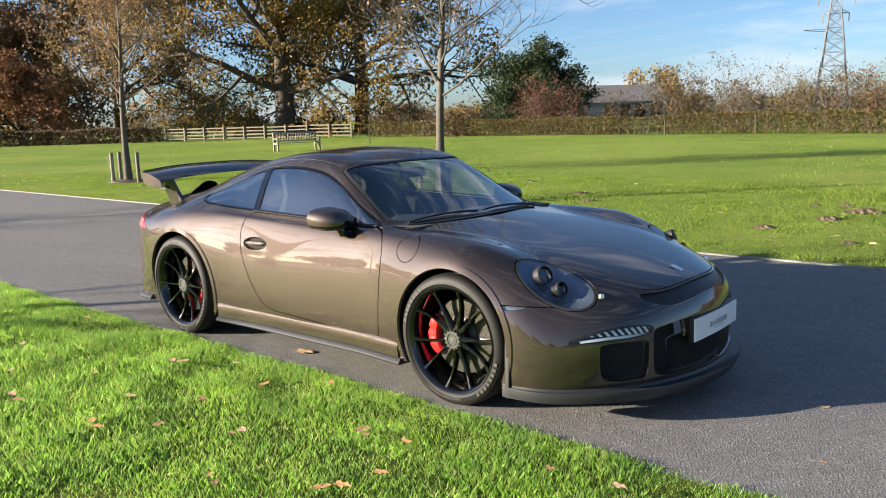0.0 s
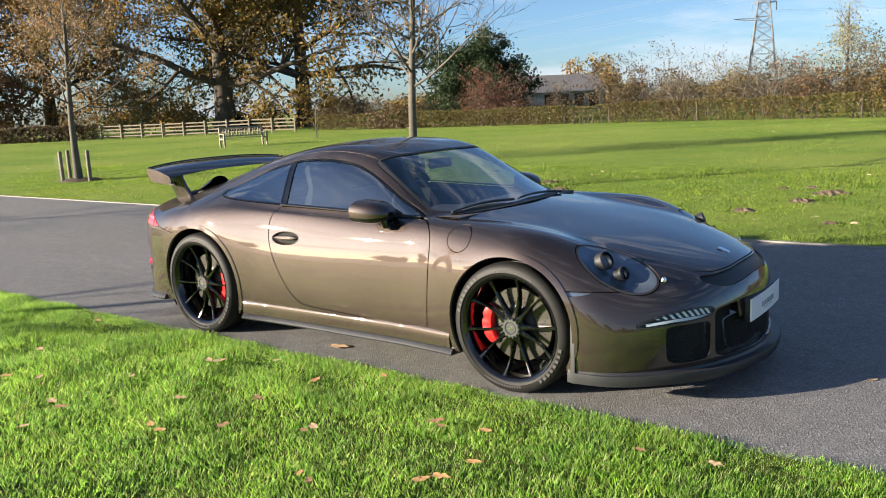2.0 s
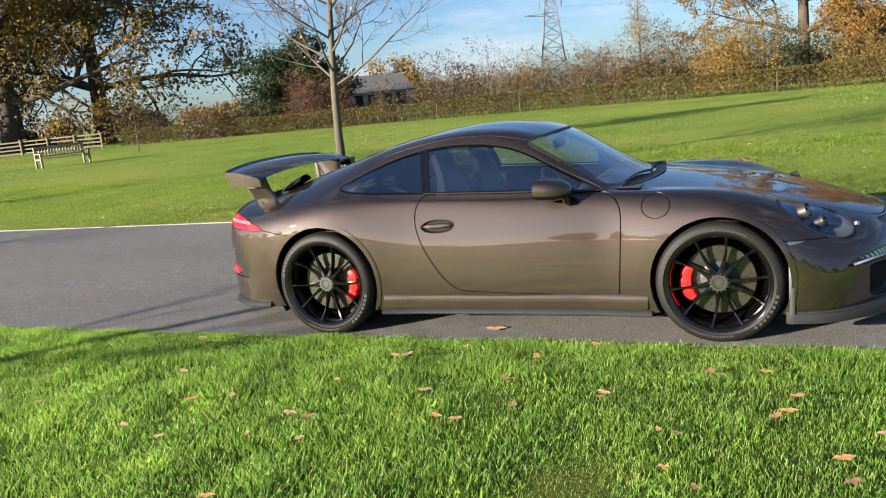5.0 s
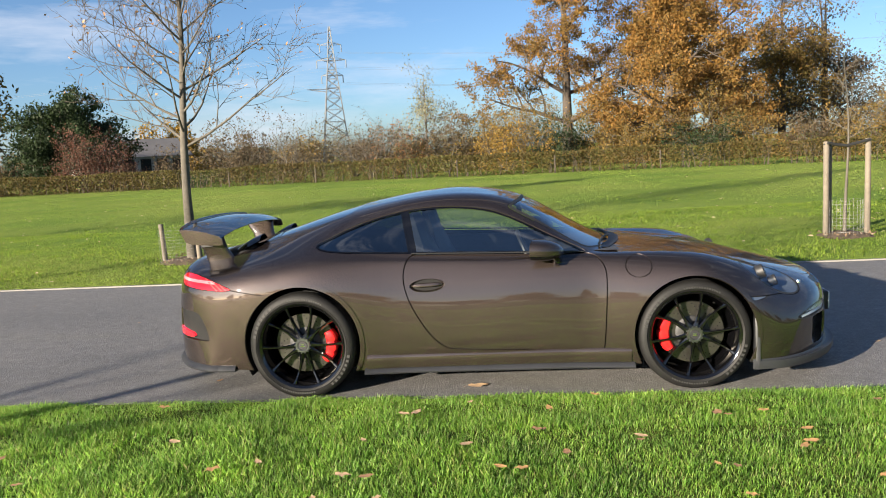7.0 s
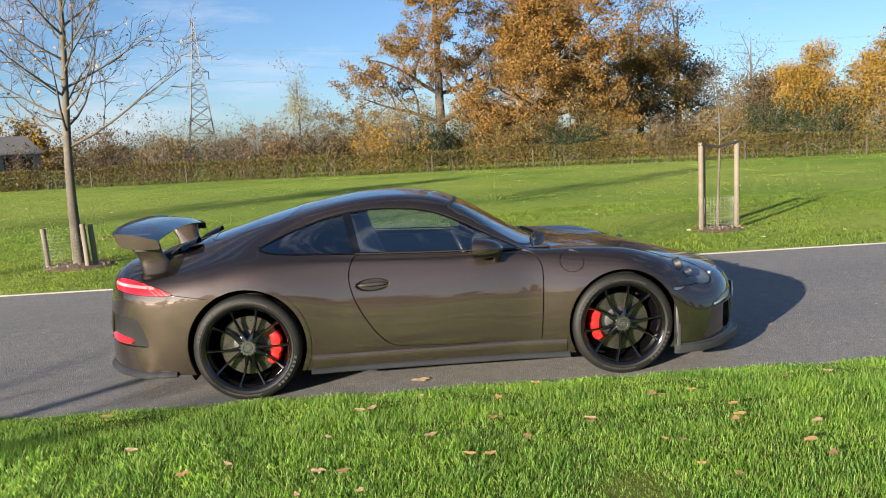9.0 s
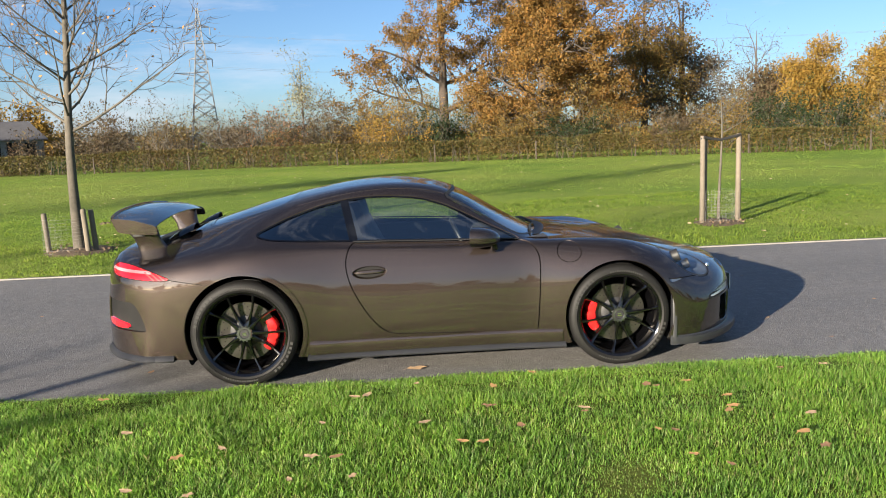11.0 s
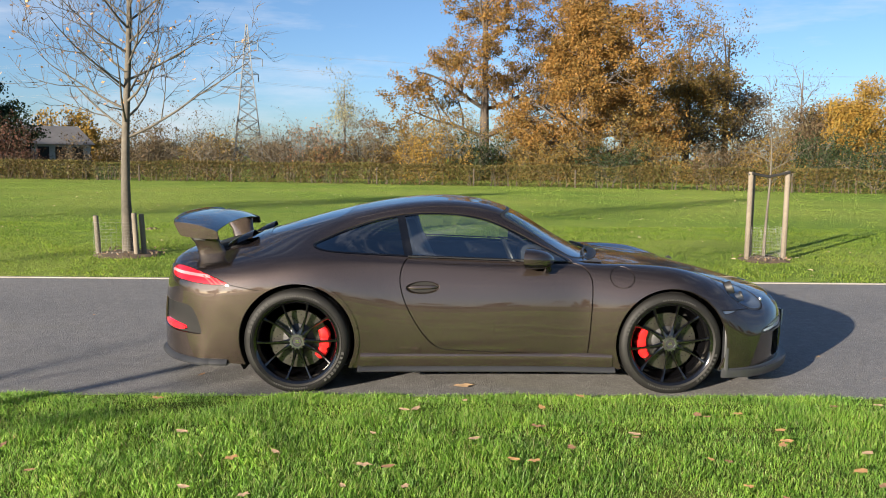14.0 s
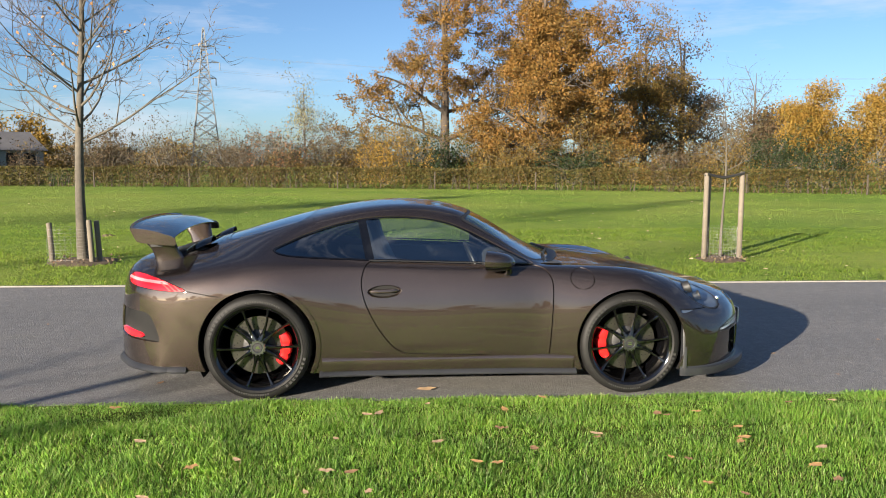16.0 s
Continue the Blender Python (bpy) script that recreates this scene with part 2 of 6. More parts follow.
FENCE_WOOD = plain("weathered_fence_wood", (0.16, 0.135, 0.10), 0.85, 0.0, 12, 0.3, 0.4)
BENCH_WOOD = plain("silvered_bench_wood", (0.22, 0.19, 0.145), 0.8, 0.0, 20, 0.25, 0.3)
WIRE = plain("galvanised_wire", (0.32, 0.32, 0.32), 0.6, 0.5)
GALV = plain("pylon_steel", (0.15, 0.16, 0.17), 0.85, 0.0, 4, 0.2)
CONCRETE = plain("concrete_edging", (0.20, 0.19, 0.17), 0.85, 0.0, 25, 0.3, 0.4)
ROOFING = plain("grey_sheet_roof", (0.14, 0.135, 0.135), 0.8, 0.0, 2, 0.25)
CLADDING = plain("barn_cladding", (0.30, 0.28, 0.26), 0.85, 0.0, 2, 0.25)
STRAP = plain("black_tree_tie", (0.015, 0.015, 0.015), 0.7)

# ---------------------------------------------------------------- mesh helpers


def mesh(name, verts, faces, material, parent=None, label="", smooth=True, normals=None):
    """One mesh object, linked under its parent if there is one."""
    me = bpy.data.meshes.new(name)
    me.from_pydata([tuple(map(float, v)) for v in verts], [], [tuple(map(int, f)) for f in faces])
    me.materials.append(material)
    me.polygons.foreach_set("use_smooth", [smooth] * len(me.polygons))
    if normals is not None:
        me.normals_split_custom_set_from_vertices([tuple(map(float, n)) for n in normals])
    me.update()
    ob = new(name, me)
    if parent is not None:
        ob.parent = parent
    if label:
        ob["label"] = label
    return ob


def soup(name, verts, count, corners, material, parent=None):
    """Many like faces at once: verts as an array of count * corners rows."""
    me = bpy.data.meshes.new(name)
    me.vertices.add(len(verts))
    me.vertices.foreach_set("co", np.asarray(verts, np.float32).ravel())
    me.loops.add(count * corners)
    me.loops.foreach_set("vertex_index", np.arange(count * corners, dtype=np.int32))
    me.polygons.add(count)
    me.polygons.foreach_set("loop_start", np.arange(0, count * corners, corners, dtype=np.int32))
    me.materials.append(material)
    me.update(calc_edges=True)
    ob = new(name, me)
    if parent is not None:
        ob.parent = parent
    return ob


class Build:
    """Collects simple solids into one mesh."""

    def __init__(self):
        self.v, self.f = [], []

    def add(self, verts, faces):
        k = len(self.v)
        self.v += [tuple(v) for v in verts]
        self.f += [tuple(i + k for i in f) for f in faces]
        return self

    def box(self, lo, hi, m=None, bevel=0.0):
        bm = bmesh.new()
        bmesh.ops.create_cube(bm, size=1)
        for v in bm.verts:
            v.co = Vector([(lo[i] + hi[i]) / 2 + v.co[i] * (hi[i] - lo[i]) for i in range(3)])
        if bevel:
            bmesh.ops.bevel(bm, geom=bm.edges[:], offset=bevel, segments=2, profile=0.5, affect="EDGES")
        if m is not None:
            bmesh.ops.transform(bm, matrix=m, verts=bm.verts[:])
        bm.verts.index_update()
        self.add([v.co[:] for v in bm.verts], [[v.index for v in f.verts] for f in bm.faces])
        bm.free()
        return self

    def tube(self, points, radii, n=6, cap=True):
        pts = [Vector(p) for p in points]
        if not hasattr(radii, "__len__"):
            radii = [radii] * len(pts)
        rings = []
        side = None
        for i, p in enumerate(pts):
            d = (pts[min(i + 1, len(pts) - 1)] - pts[max(i - 1, 0)]).normalized()
            if side is None:
                side = d.orthogonal().normalized()
            side = (side - d * side.dot(d)).normalized()
            up = d.cross(side)
            rings.append([p + (side * math.cos(2 * math.pi * k / n) + up * math.sin(2 * math.pi * k / n)) * radii[i] for k in range(n)])
        verts = [v[:] for r in rings for v in r]
        faces = [(i * n + k, i * n + (k + 1) % n, (i + 1) * n + (k + 1) % n, (i + 1) * n + k) for i in range(len(pts) - 1) for k in range(n)]
        if cap:
            faces += [tuple(range(n))[::-1], tuple((len(pts) - 1) * n + k for k in range(n))]
        return self.add(verts, faces)

    def lathe(self, profile, n=64, axis="y", centre=(0, 0, 0), closed=False):
        """profile: (radius, along) pairs turned about an axis through centre."""
        verts = []
        for r, h in profile:
            for k in range(n):
                a = 2 * math.pi * k / n
                c, s = r * math.cos(a), r * math.sin(a)
                v = (c, h, s) if axis == "y" else (c, s, h) if axis == "z" else (h, c, s)
                verts.append([v[i] + centre[i] for i in range(3)])
        m = len(profile)
        faces = [(i * n + k, i * n + (k + 1) % n, ((i + 1) % m) * n + (k + 1) % n, ((i + 1) % m) * n + k) for i in range(m if closed else m - 1) for k in range(n)]
        return self.add(verts, faces)

    def sweep(self, path, section, outs):
        """A section of (out, z) pairs carried along a path; outs: the outward way at each path point."""
        m = len(section)
        verts = [(p[0] + o[0] * a, p[1] + o[1] * a, z) for p, o in zip(path, outs) for a, z in section]
        n = len(path)
        faces = [(i * m + k, i * m + (k + 1) % m, (i + 1) * m + (k + 1) % m, (i + 1) * m + k) for i in range(n - 1) for k in range(m)]
        faces += [tuple(range(m)), tuple((n - 1) * m + k for k in range(m))[::-1]]
        return self.add(verts, faces)

    def move(self, m):
        self.v = [(m @ Vector(v))[:] for v in self.v]
        return self

    def put(self, name, material, parent=None, label="", smooth=True, sharp=40):
        bm = bmesh.new()
        vs = [bm.verts.new(v) for v in self.v]
        for f in self.f:
            if len(set(f)) > 2:
                try:
                    bm.faces.new([vs[i] for i in f])
                except ValueError:
                    pass
        bmesh.ops.recalc_face_normals(bm, faces=bm.faces[:])
        for e in bm.edges:
            if len(e.link_faces) == 2 and e.calc_face_angle(0) > radians(sharp):
                e.smooth = False
        for f in bm.faces:
            f.smooth = smooth
        me = bpy.data.meshes.new(name)
        bm.to_mesh(me)
        bm.free()
        me.materials.append(material)
        ob = new(name, me)
        if parent is not None:
            ob.parent = parent
        if label:
            ob["label"] = label
        return ob


def thing(name, label, category, at=(0, 0, 0), group="", kind=""):
    ob = new(name)
    ob.location = at
    ob.empty_display_size = 0.1
    return tagged(ob, label, category, group, kind)


def chaikin(pts, times=3, closed=True):
    p = np.array(pts, float)
    for _ in range(times):
        q = np.roll(p, -1, 0) if closed else p[1:]
        a = p if closed else p[:-1]
        r = np.empty((2 * len(a), p.shape[1]))
        r[0::2], r[1::2] = 0.75 * a + 0.25 * q, 0.25 * a + 0.75 * q
        p = r if closed else np.vstack([p[:1], r, p[-1:]])
    return p


def inside(shape, p, q):
    """Signed distance of the points (p, q) to a closed outline; below nought inside."""
    a = np.asarray(shape)
    b = np.roll(a, -1, 0)
    best = np.full(len(p), 1e9)
    odd = np.zeros(len(p), bool)
    for (ax, ay), (bx, by) in zip(a, b):
        dx, dy = bx - ax, by - ay
        ll = dx * dx + dy * dy
        if ll < 1e-14:
            continue
        t = np.clip(((p - ax) * dx + (q - ay) * dy) / ll, 0, 1)
        best = np.minimum(best, (p - ax - t * dx) ** 2 + (q - ay - t * dy) ** 2)
        if dy:
            odd ^= ((ay > q) != (by > q)) & (p < (q - ay) * dx / dy + ax)
    return np.where(odd, -1, 1) * np.sqrt(best)


class Skin:
    """A piece of curved sheet: places, normals and faces. It can be cut along the zero line of a function."""

    def __init__(self, v, n, f):
        self.v, self.n, self.f = v, n, f

    def cut(self, g, gap=0.0):
        """The parts where g < -gap and where g > gap."""
        if gap:
            d = g(self.v)
            return self._half(d + gap), self._half(gap - d)
        d = g(self.v)
        return self._half(d), self._half(-d)

    def _half(self, d):
        v, n, f = list(self.v), list(self.n), []
        cache = {}
        neg = d < 0
        for face in self.f:
            k = neg[list(face)]
            if k.all():
                f.append(face)
            elif k.any():
                out = []
                m = len(face)
                for i in range(m):
                    a, b = face[i], face[(i + 1) % m]
                    if neg[a]:
                        out.append(a)
                    if neg[a] != neg[b]:
                        key = (a, b) if a < b else (b, a)
                        if key not in cache:
                            t = d[key[0]] / (d[key[0]] - d[key[1]])
                            t = min(max(t, 0.0), 1.0)
                            cache[key] = len(v)
                            v.append(self.v[key[0]] * (1 - t) + self.v[key[1]] * t)
                            w = self.n[key[0]] * (1 - t) + self.n[key[1]] * t
                            n.append(w / max(1e-9, np.linalg.norm(w)))
                        out.append(cache[key])
                if len(out) > 2:
                    f.append(tuple(out))
        used = sorted({i for face in f for i in face})
        back = {i: j for j, i in enumerate(used)}
        if not used:
            return Skin(np.zeros((0, 3)), np.zeros((0, 3)), [])
        return Skin(np.array([v[i] for i in used]), np.array([n[i] for i in used]), [tuple(back[i] for i in face) for face in f])

    def strip(self, g, width):
        """The part within a width either side of the line where g is nought."""
        return self.cut(lambda v: g(v) - width)[0].cut(lambda v: -g(v) - width)[0]

    def shifted(self, d):
        return Skin(self.v + self.n * d, self.n, self.f)

    def rim(self):
        """The border edges, in face order."""
        seen = {}
        for face in self.f:
            for i in range(len(face)):
                a, b = face[i], face[(i + 1) % len(face)]
                seen[(a, b)] = seen.get((a, b), 0) + 1
        return [(a, b) for (a, b) in seen if (b, a) not in seen]

    def put(self, name, material, parent, label="", flange=0.012, lift=0.0):
        v, n, f = [*(self.v + self.n * lift)], [*self.n], list(self.f)
        if flange:
            for a, b in self.rim():
                pa, pb = v[a], v[b]
                e = pb - pa
                if np.linalg.norm(e) < 1e-7:
                    continue
                out = np.cross(e, self.n[a])
                out = out / max(1e-9, np.linalg.norm(out))
                k = len(v)
                v += [pa, pb, pb - self.n[b] * flange, pa - self.n[a] * flange]
                soft = out * 0.8 + self.n[a] * 0.6
                n += [soft, soft, out, out]
                f.append((k + 1, k, k + 3, k + 2))
        return mesh(name, v, f, material, parent, label, True, n)

    def band(self, width, name, material, parent, label="", lift=0.001):
        """A narrow strip inside the border: seals and trims."""
        v, f, n = [], [], []
        mid = {}
        for a, b in self.rim():
            e = self.v[b] - self.v[a]
            w = np.cross(self.n[a], e)
            w = w / max(1e-9, np.linalg.norm(w))
            mid.setdefault(a, []).append(w)
            mid.setdefault(b, []).append(w)
        for a, b in self.rim():
            k = len(v)
            wa, wb = np.mean(mid[a], 0), np.mean(mid[b], 0)
            v += [self.v[a] + self.n[a] * lift, self.v[b] + self.n[b] * lift, self.v[b] + wb * width + self.n[b] * lift, self.v[a] + wa * width + self.n[a] * lift]
            n += [self.n[a], self.n[b], self.n[b], self.n[a]]
            f.append((k, k + 1, k + 2, k + 3))
        return mesh(name, v, f, material, parent, label, True, n)


def bspline(grid, ua, ub):
    """Samples a net of places as a smooth cubic surface that runs through or close by them."""
    net = grid.copy()

    def blur(g):
        for ax in (0, 1):
            s = np.moveaxis(g, ax, 0)
            m = s.copy()
            m[1:-1] = (s[:-2] + 4 * s[1:-1] + s[2:]) / 6
            g = np.moveaxis(m, 0, ax)
        return g

    for _ in range(2):
        net = net + (grid - blur(net))

    def along(g, u):
        p = np.concatenate([2 * g[:1] - g[1:2], g, 2 * g[-1:] - g[-2:-1]])
        i = np.clip(u.astype(int), 0, len(g) - 2)
        t = (u - i).reshape(-1, *([1] * (g.ndim - 1)))
        return ((1 - t) ** 3 * p[i] + (3 * t ** 3 - 6 * t ** 2 + 4) * p[i + 1] + (-3 * t ** 3 + 3 * t ** 2 + 3 * t + 1) * p[i + 2] + t ** 3 * p[i + 3]) / 6

    s = along(net, ua)
    return np.moveaxis(along(np.moveaxis(s, 1, 0), ub), 0, 1)


def skin_of(pts, flip=False):
    """A grid of places as a skin."""
    du, dv = np.gradient(pts, axis=0), np.gradient(pts, axis=1)
    n = np.cross(du, dv)
    n /= np.maximum(1e-12, np.linalg.norm(n, axis=2, keepdims=True))
    if flip:
        n = -n
    a, b = pts.shape[:2]
    f = []
    for i in range(a - 1):
        for j in range(b - 1):
            q = (i * b + j, i * b + j + 1, (i + 1) * b + j + 1, (i + 1) * b + j)
            f.append(q[::-1] if not flip else q)
    return Skin(pts.reshape(-1, 3), n.reshape(-1, 3), f)

# ---------------------------------------------------------------- the car: x forwards, the axles at x = +-1.2285
RAIL_CENTRE = [(2.24, 0, .17), (2.24, 0, .42), (2.175, 0, .575), (1.98, 0, .655), (1.66, 0, .74), (1.32, 0, .80), (1.05, 0, .842), (.845, 0, .868),
               (.73, 0, .90), (.49, 0, 1.03), (.19, 0, 1.195), (-.22, 0, 1.267), (-.62, 0, 1.237), (-.98, 0, 1.17), (-1.25, 0, 1.098), (-1.58, 0, 1.0),
               (-1.9, 0, .91), (-2.18, 0, .85), (-2.25, 0, .64), (-2.28, 0, .42), (-2.27, 0, .2)]
RAIL_MIDDLE = [(2.2, .27, .17), (2.2, .27, .42), (2.135, .27, .572), (1.95, .26, .655), (1.63, .25, .742), (1.30, .24, .80), (1.03, .25, .840), (.82, .30, .864),
               (.70, .32, .90), (.46, .34, 1.022), (.165, .34, 1.185), (-.24, .36, 1.245), (-.63, .35, 1.215), (-.98, .33, 1.147), (-1.25, .31, 1.075), (-1.58, .3, .98),
               (-1.89, .28, .895), (-2.16, .26, .845), (-2.23, .24, .64), (-2.265, .23, .42), (-2.255, .22, .2)]
RAIL_PILLAR = [(2.11, .5, .17), (2.12, .5, .415), (2.05, .49, .56), (1.87, .47, .662), (1.56, .45, .752), (1.26, .43, .802), (1.0, .46, .834), (.75, .57, .855),
               (.59, .655, .882), (.36, .632, 1.005), (.10, .565, 1.148), (-.25, .575, 1.183), (-.65, .565, 1.152), (-1.0, .54, 1.085), (-1.25, .515, 1.02), (-1.58, .49, .945),
               (-1.87, .47, .875), (-2.12, .45, .835), (-2.19, .43, .64), (-2.22, .41, .42), (-2.22, .4, .2)]
RAIL_BELT = [(1.98, 0.68, 0.17), (2, 0.68, 0.4), (1.93, 0.66, 0.545), (1.76, 0.625, 0.668), (1.48, 0.59, 0.762), (1.23, 0.575, 0.807), (0.97, 0.6, 0.832),
             (0.69, 0.693, 0.85), (0.53, 0.726, 0.857), (0.33, 0.735, 0.864), (0.06, 0.741, 0.871), (-0.25, 0.75, 0.884), (-0.65, 0.758, 0.902), (-1, 0.753, 0.925),
             (-1.25, 0.75, 0.92), (-1.58, 0.715, 0.88), (-1.84, 0.665, 0.835), (-2.05, 0.615, 0.808), (-2.12, 0.58, 0.64), (-2.15, 0.55, 0.42), (-2.15, 0.53, 0.2)]
RAIL_SHOULDER = [(1.85, 0.8, 0.17), (1.86, 0.8, 0.38), (1.78, 0.785, 0.525), (1.62, 0.765, 0.692), (1.41, 0.745, 0.792), (1.2285, 0.745, 0.83), (0.96, 0.755, 0.84),
                 (0.69, 0.774, 0.83), (0.5, 0.78, 0.826), (0.33, 0.784, 0.828), (0.06, 0.789, 0.834), (-0.25, 0.796, 0.845), (-0.65, 0.818, 0.856), (-1, 0.85, 0.863),
                 (-1.25, 0.872, 0.848), (-1.58, 0.855, 0.81), (-1.8, 0.81, 0.778), (-1.985, 0.745, 0.755), (-2.04, 0.7, 0.62), (-2.07, 0.675, 0.42), (-2.07, 0.65, 0.2)]
RAIL_FLANK = [(1.74, 0.865, 0.17), (1.745, 0.865, 0.35), (1.68, 0.865, 0.5), (1.54, 0.875, 0.62), (1.385, 0.885, 0.71), (1.2285, 0.886, 0.75), (0.96, 0.858, 0.74),
              (0.69, 0.83, 0.74), (0.5, 0.827, 0.735), (0.33, 0.829, 0.735), (0.06, 0.832, 0.735), (-0.25, 0.837, 0.737), (-0.65, 0.858, 0.742), (-1, 0.903, 0.75),
              (-1.25, 0.922, 0.745), (-1.55, 0.912, 0.71), (-1.74, 0.877, 0.685), (-1.9, 0.825, 0.665), (-1.955, 0.785, 0.56), (-1.985, 0.765, 0.4), (-1.99, 0.745, 0.2)]
RAIL_WAIST = [(1.65, 0.89, 0.17), (1.65, 0.895, 0.3), (1.6, 0.9, 0.44), (1.49, 0.908, 0.52), (1.365, 0.915, 0.58), (1.2285, 0.918, 0.6), (0.96, 0.9, 0.58),
              (0.69, 0.86, 0.56), (0.5, 0.856, 0.55), (0.33, 0.858, 0.55), (0.06, 0.862, 0.55), (-0.25, 0.868, 0.55), (-0.65, 0.886, 0.56), (-1, 0.92, 0.59),
              (-1.25, 0.93, 0.6), (-1.53, 0.92, 0.56), (-1.7, 0.895, 0.53), (-1.82, 0.865, 0.5), (-1.87, 0.845, 0.44), (-1.9, 0.835, 0.34), (-1.92, 0.825, 0.2)]
RAIL_LOWER = [(1.6, .9, .17), (1.59, .9, .24), (1.55, .905, .33), (1.46, .91, .37), (1.355, .915, .4), (1.2285, .918, .4), (.96, .9, .37), (.69, .866, .33),
              (.5, .86, .32), (.33, .86, .32), (.06, .865, .32), (-.25, .872, .32), (-.65, .885, .33), (-1, .912, .37), (-1.25, .925, .4), (-1.52, .915, .39),
              (-1.66, .893, .37), (-1.76, .875, .345), (-1.81, .865, .31), (-1.84, .86, .26), (-1.86, .855, .2)]
RAIL_SILL = [(1.565, .9, .17), (1.55, .9, .175), (1.51, .9, .175), (1.43, .9, .175), (1.34, .9, .17), (1.2285, .9, .17), (.96, .88, .165), (.69, .845, .16),
             (.5, .84, .16), (.33, .84, .16), (.06, .845, .16), (-.25, .85, .16), (-.65, .862, .16), (-1, .88, .165), (-1.25, .895, .17), (-1.51, .885, .18),
             (-1.64, .875, .185), (-1.72, .867, .19), (-1.77, .862, .19), (-1.79, .858, .195), (-1.81, .855, .2)]
WHEELBASE = 2.457
FRONT, REAR = WHEELBASE / 2, -WHEELBASE / 2


def body_surface():
    for rail, back in ((RAIL_PILLAR, .015), (RAIL_BELT, .03), (RAIL_SHOULDER, .04), (RAIL_FLANK, .035)):
        for i in (-4, -3, -2, -1):
            x, y, z = rail[i]
            rail[i] = (x - back * (.5 if i == -4 else 1), y, z)
    half = [RAIL_SILL, RAIL_LOWER, RAIL_WAIST, RAIL_FLANK, RAIL_SHOULDER, RAIL_BELT, RAIL_PILLAR, RAIL_MIDDLE]
    right = [[(x, -y, z) for x, y, z in r] for r in half]
    left = [list(r) for r in half][::-1]
    net = np.array(right + [RAIL_CENTRE] + left, float).transpose(1, 0, 2)
    nu, nv = (net.shape[0] - 1) * 11 + 1, (net.shape[1] - 1) * 9 + 1
    return bspline(net, np.linspace(0, net.shape[0] - 1, nu), np.linspace(0, net.shape[1] - 1, nv))


def ellipse(c, a, b, n):
    """A cutter: nought on the ellipse about c with half axes a and b, seen along n."""
    c, a, b, n = (np.array(q, float) for q in (c, a, b, n))
    n /= np.linalg.norm(n)
    ua = a - n * a.dot(n)
    la = np.linalg.norm(a)
    ua /= np.linalg.norm(ua)
    ub = np.cross(n, ua)
    lb = float(np.linalg.norm(b))

    def g(v):
        d = np.where(v[:, 1:2] > 0, v * (1, -1, 1), v) - c
        r = np.sqrt((d @ ua / la) ** 2 + (d @ ub / lb) ** 2)
        return np.maximum((r - 1) * min(la, lb), np.abs(d @ n) - 0.25)
    return g


def side(shape, least=0.5):
    return lambda v: np.maximum(inside(shape, v[:, 0], v[:, 2]), least - np.abs(v[:, 1]))


def top(shape, least=0.5):
    return lambda v: np.maximum(inside(shape, v[:, 0], np.abs(v[:, 1])), least - v[:, 2])


def face(shape, least=1.6, sign=1):
    return lambda v: np.maximum(inside(shape, np.abs(v[:, 1]), v[:, 2]), least - sign * v[:, 0])


def right_of(v):
    return v[:, 1]


car = thing("sports_car", "dark brown metallic sports coupe parked on the lane", "car")


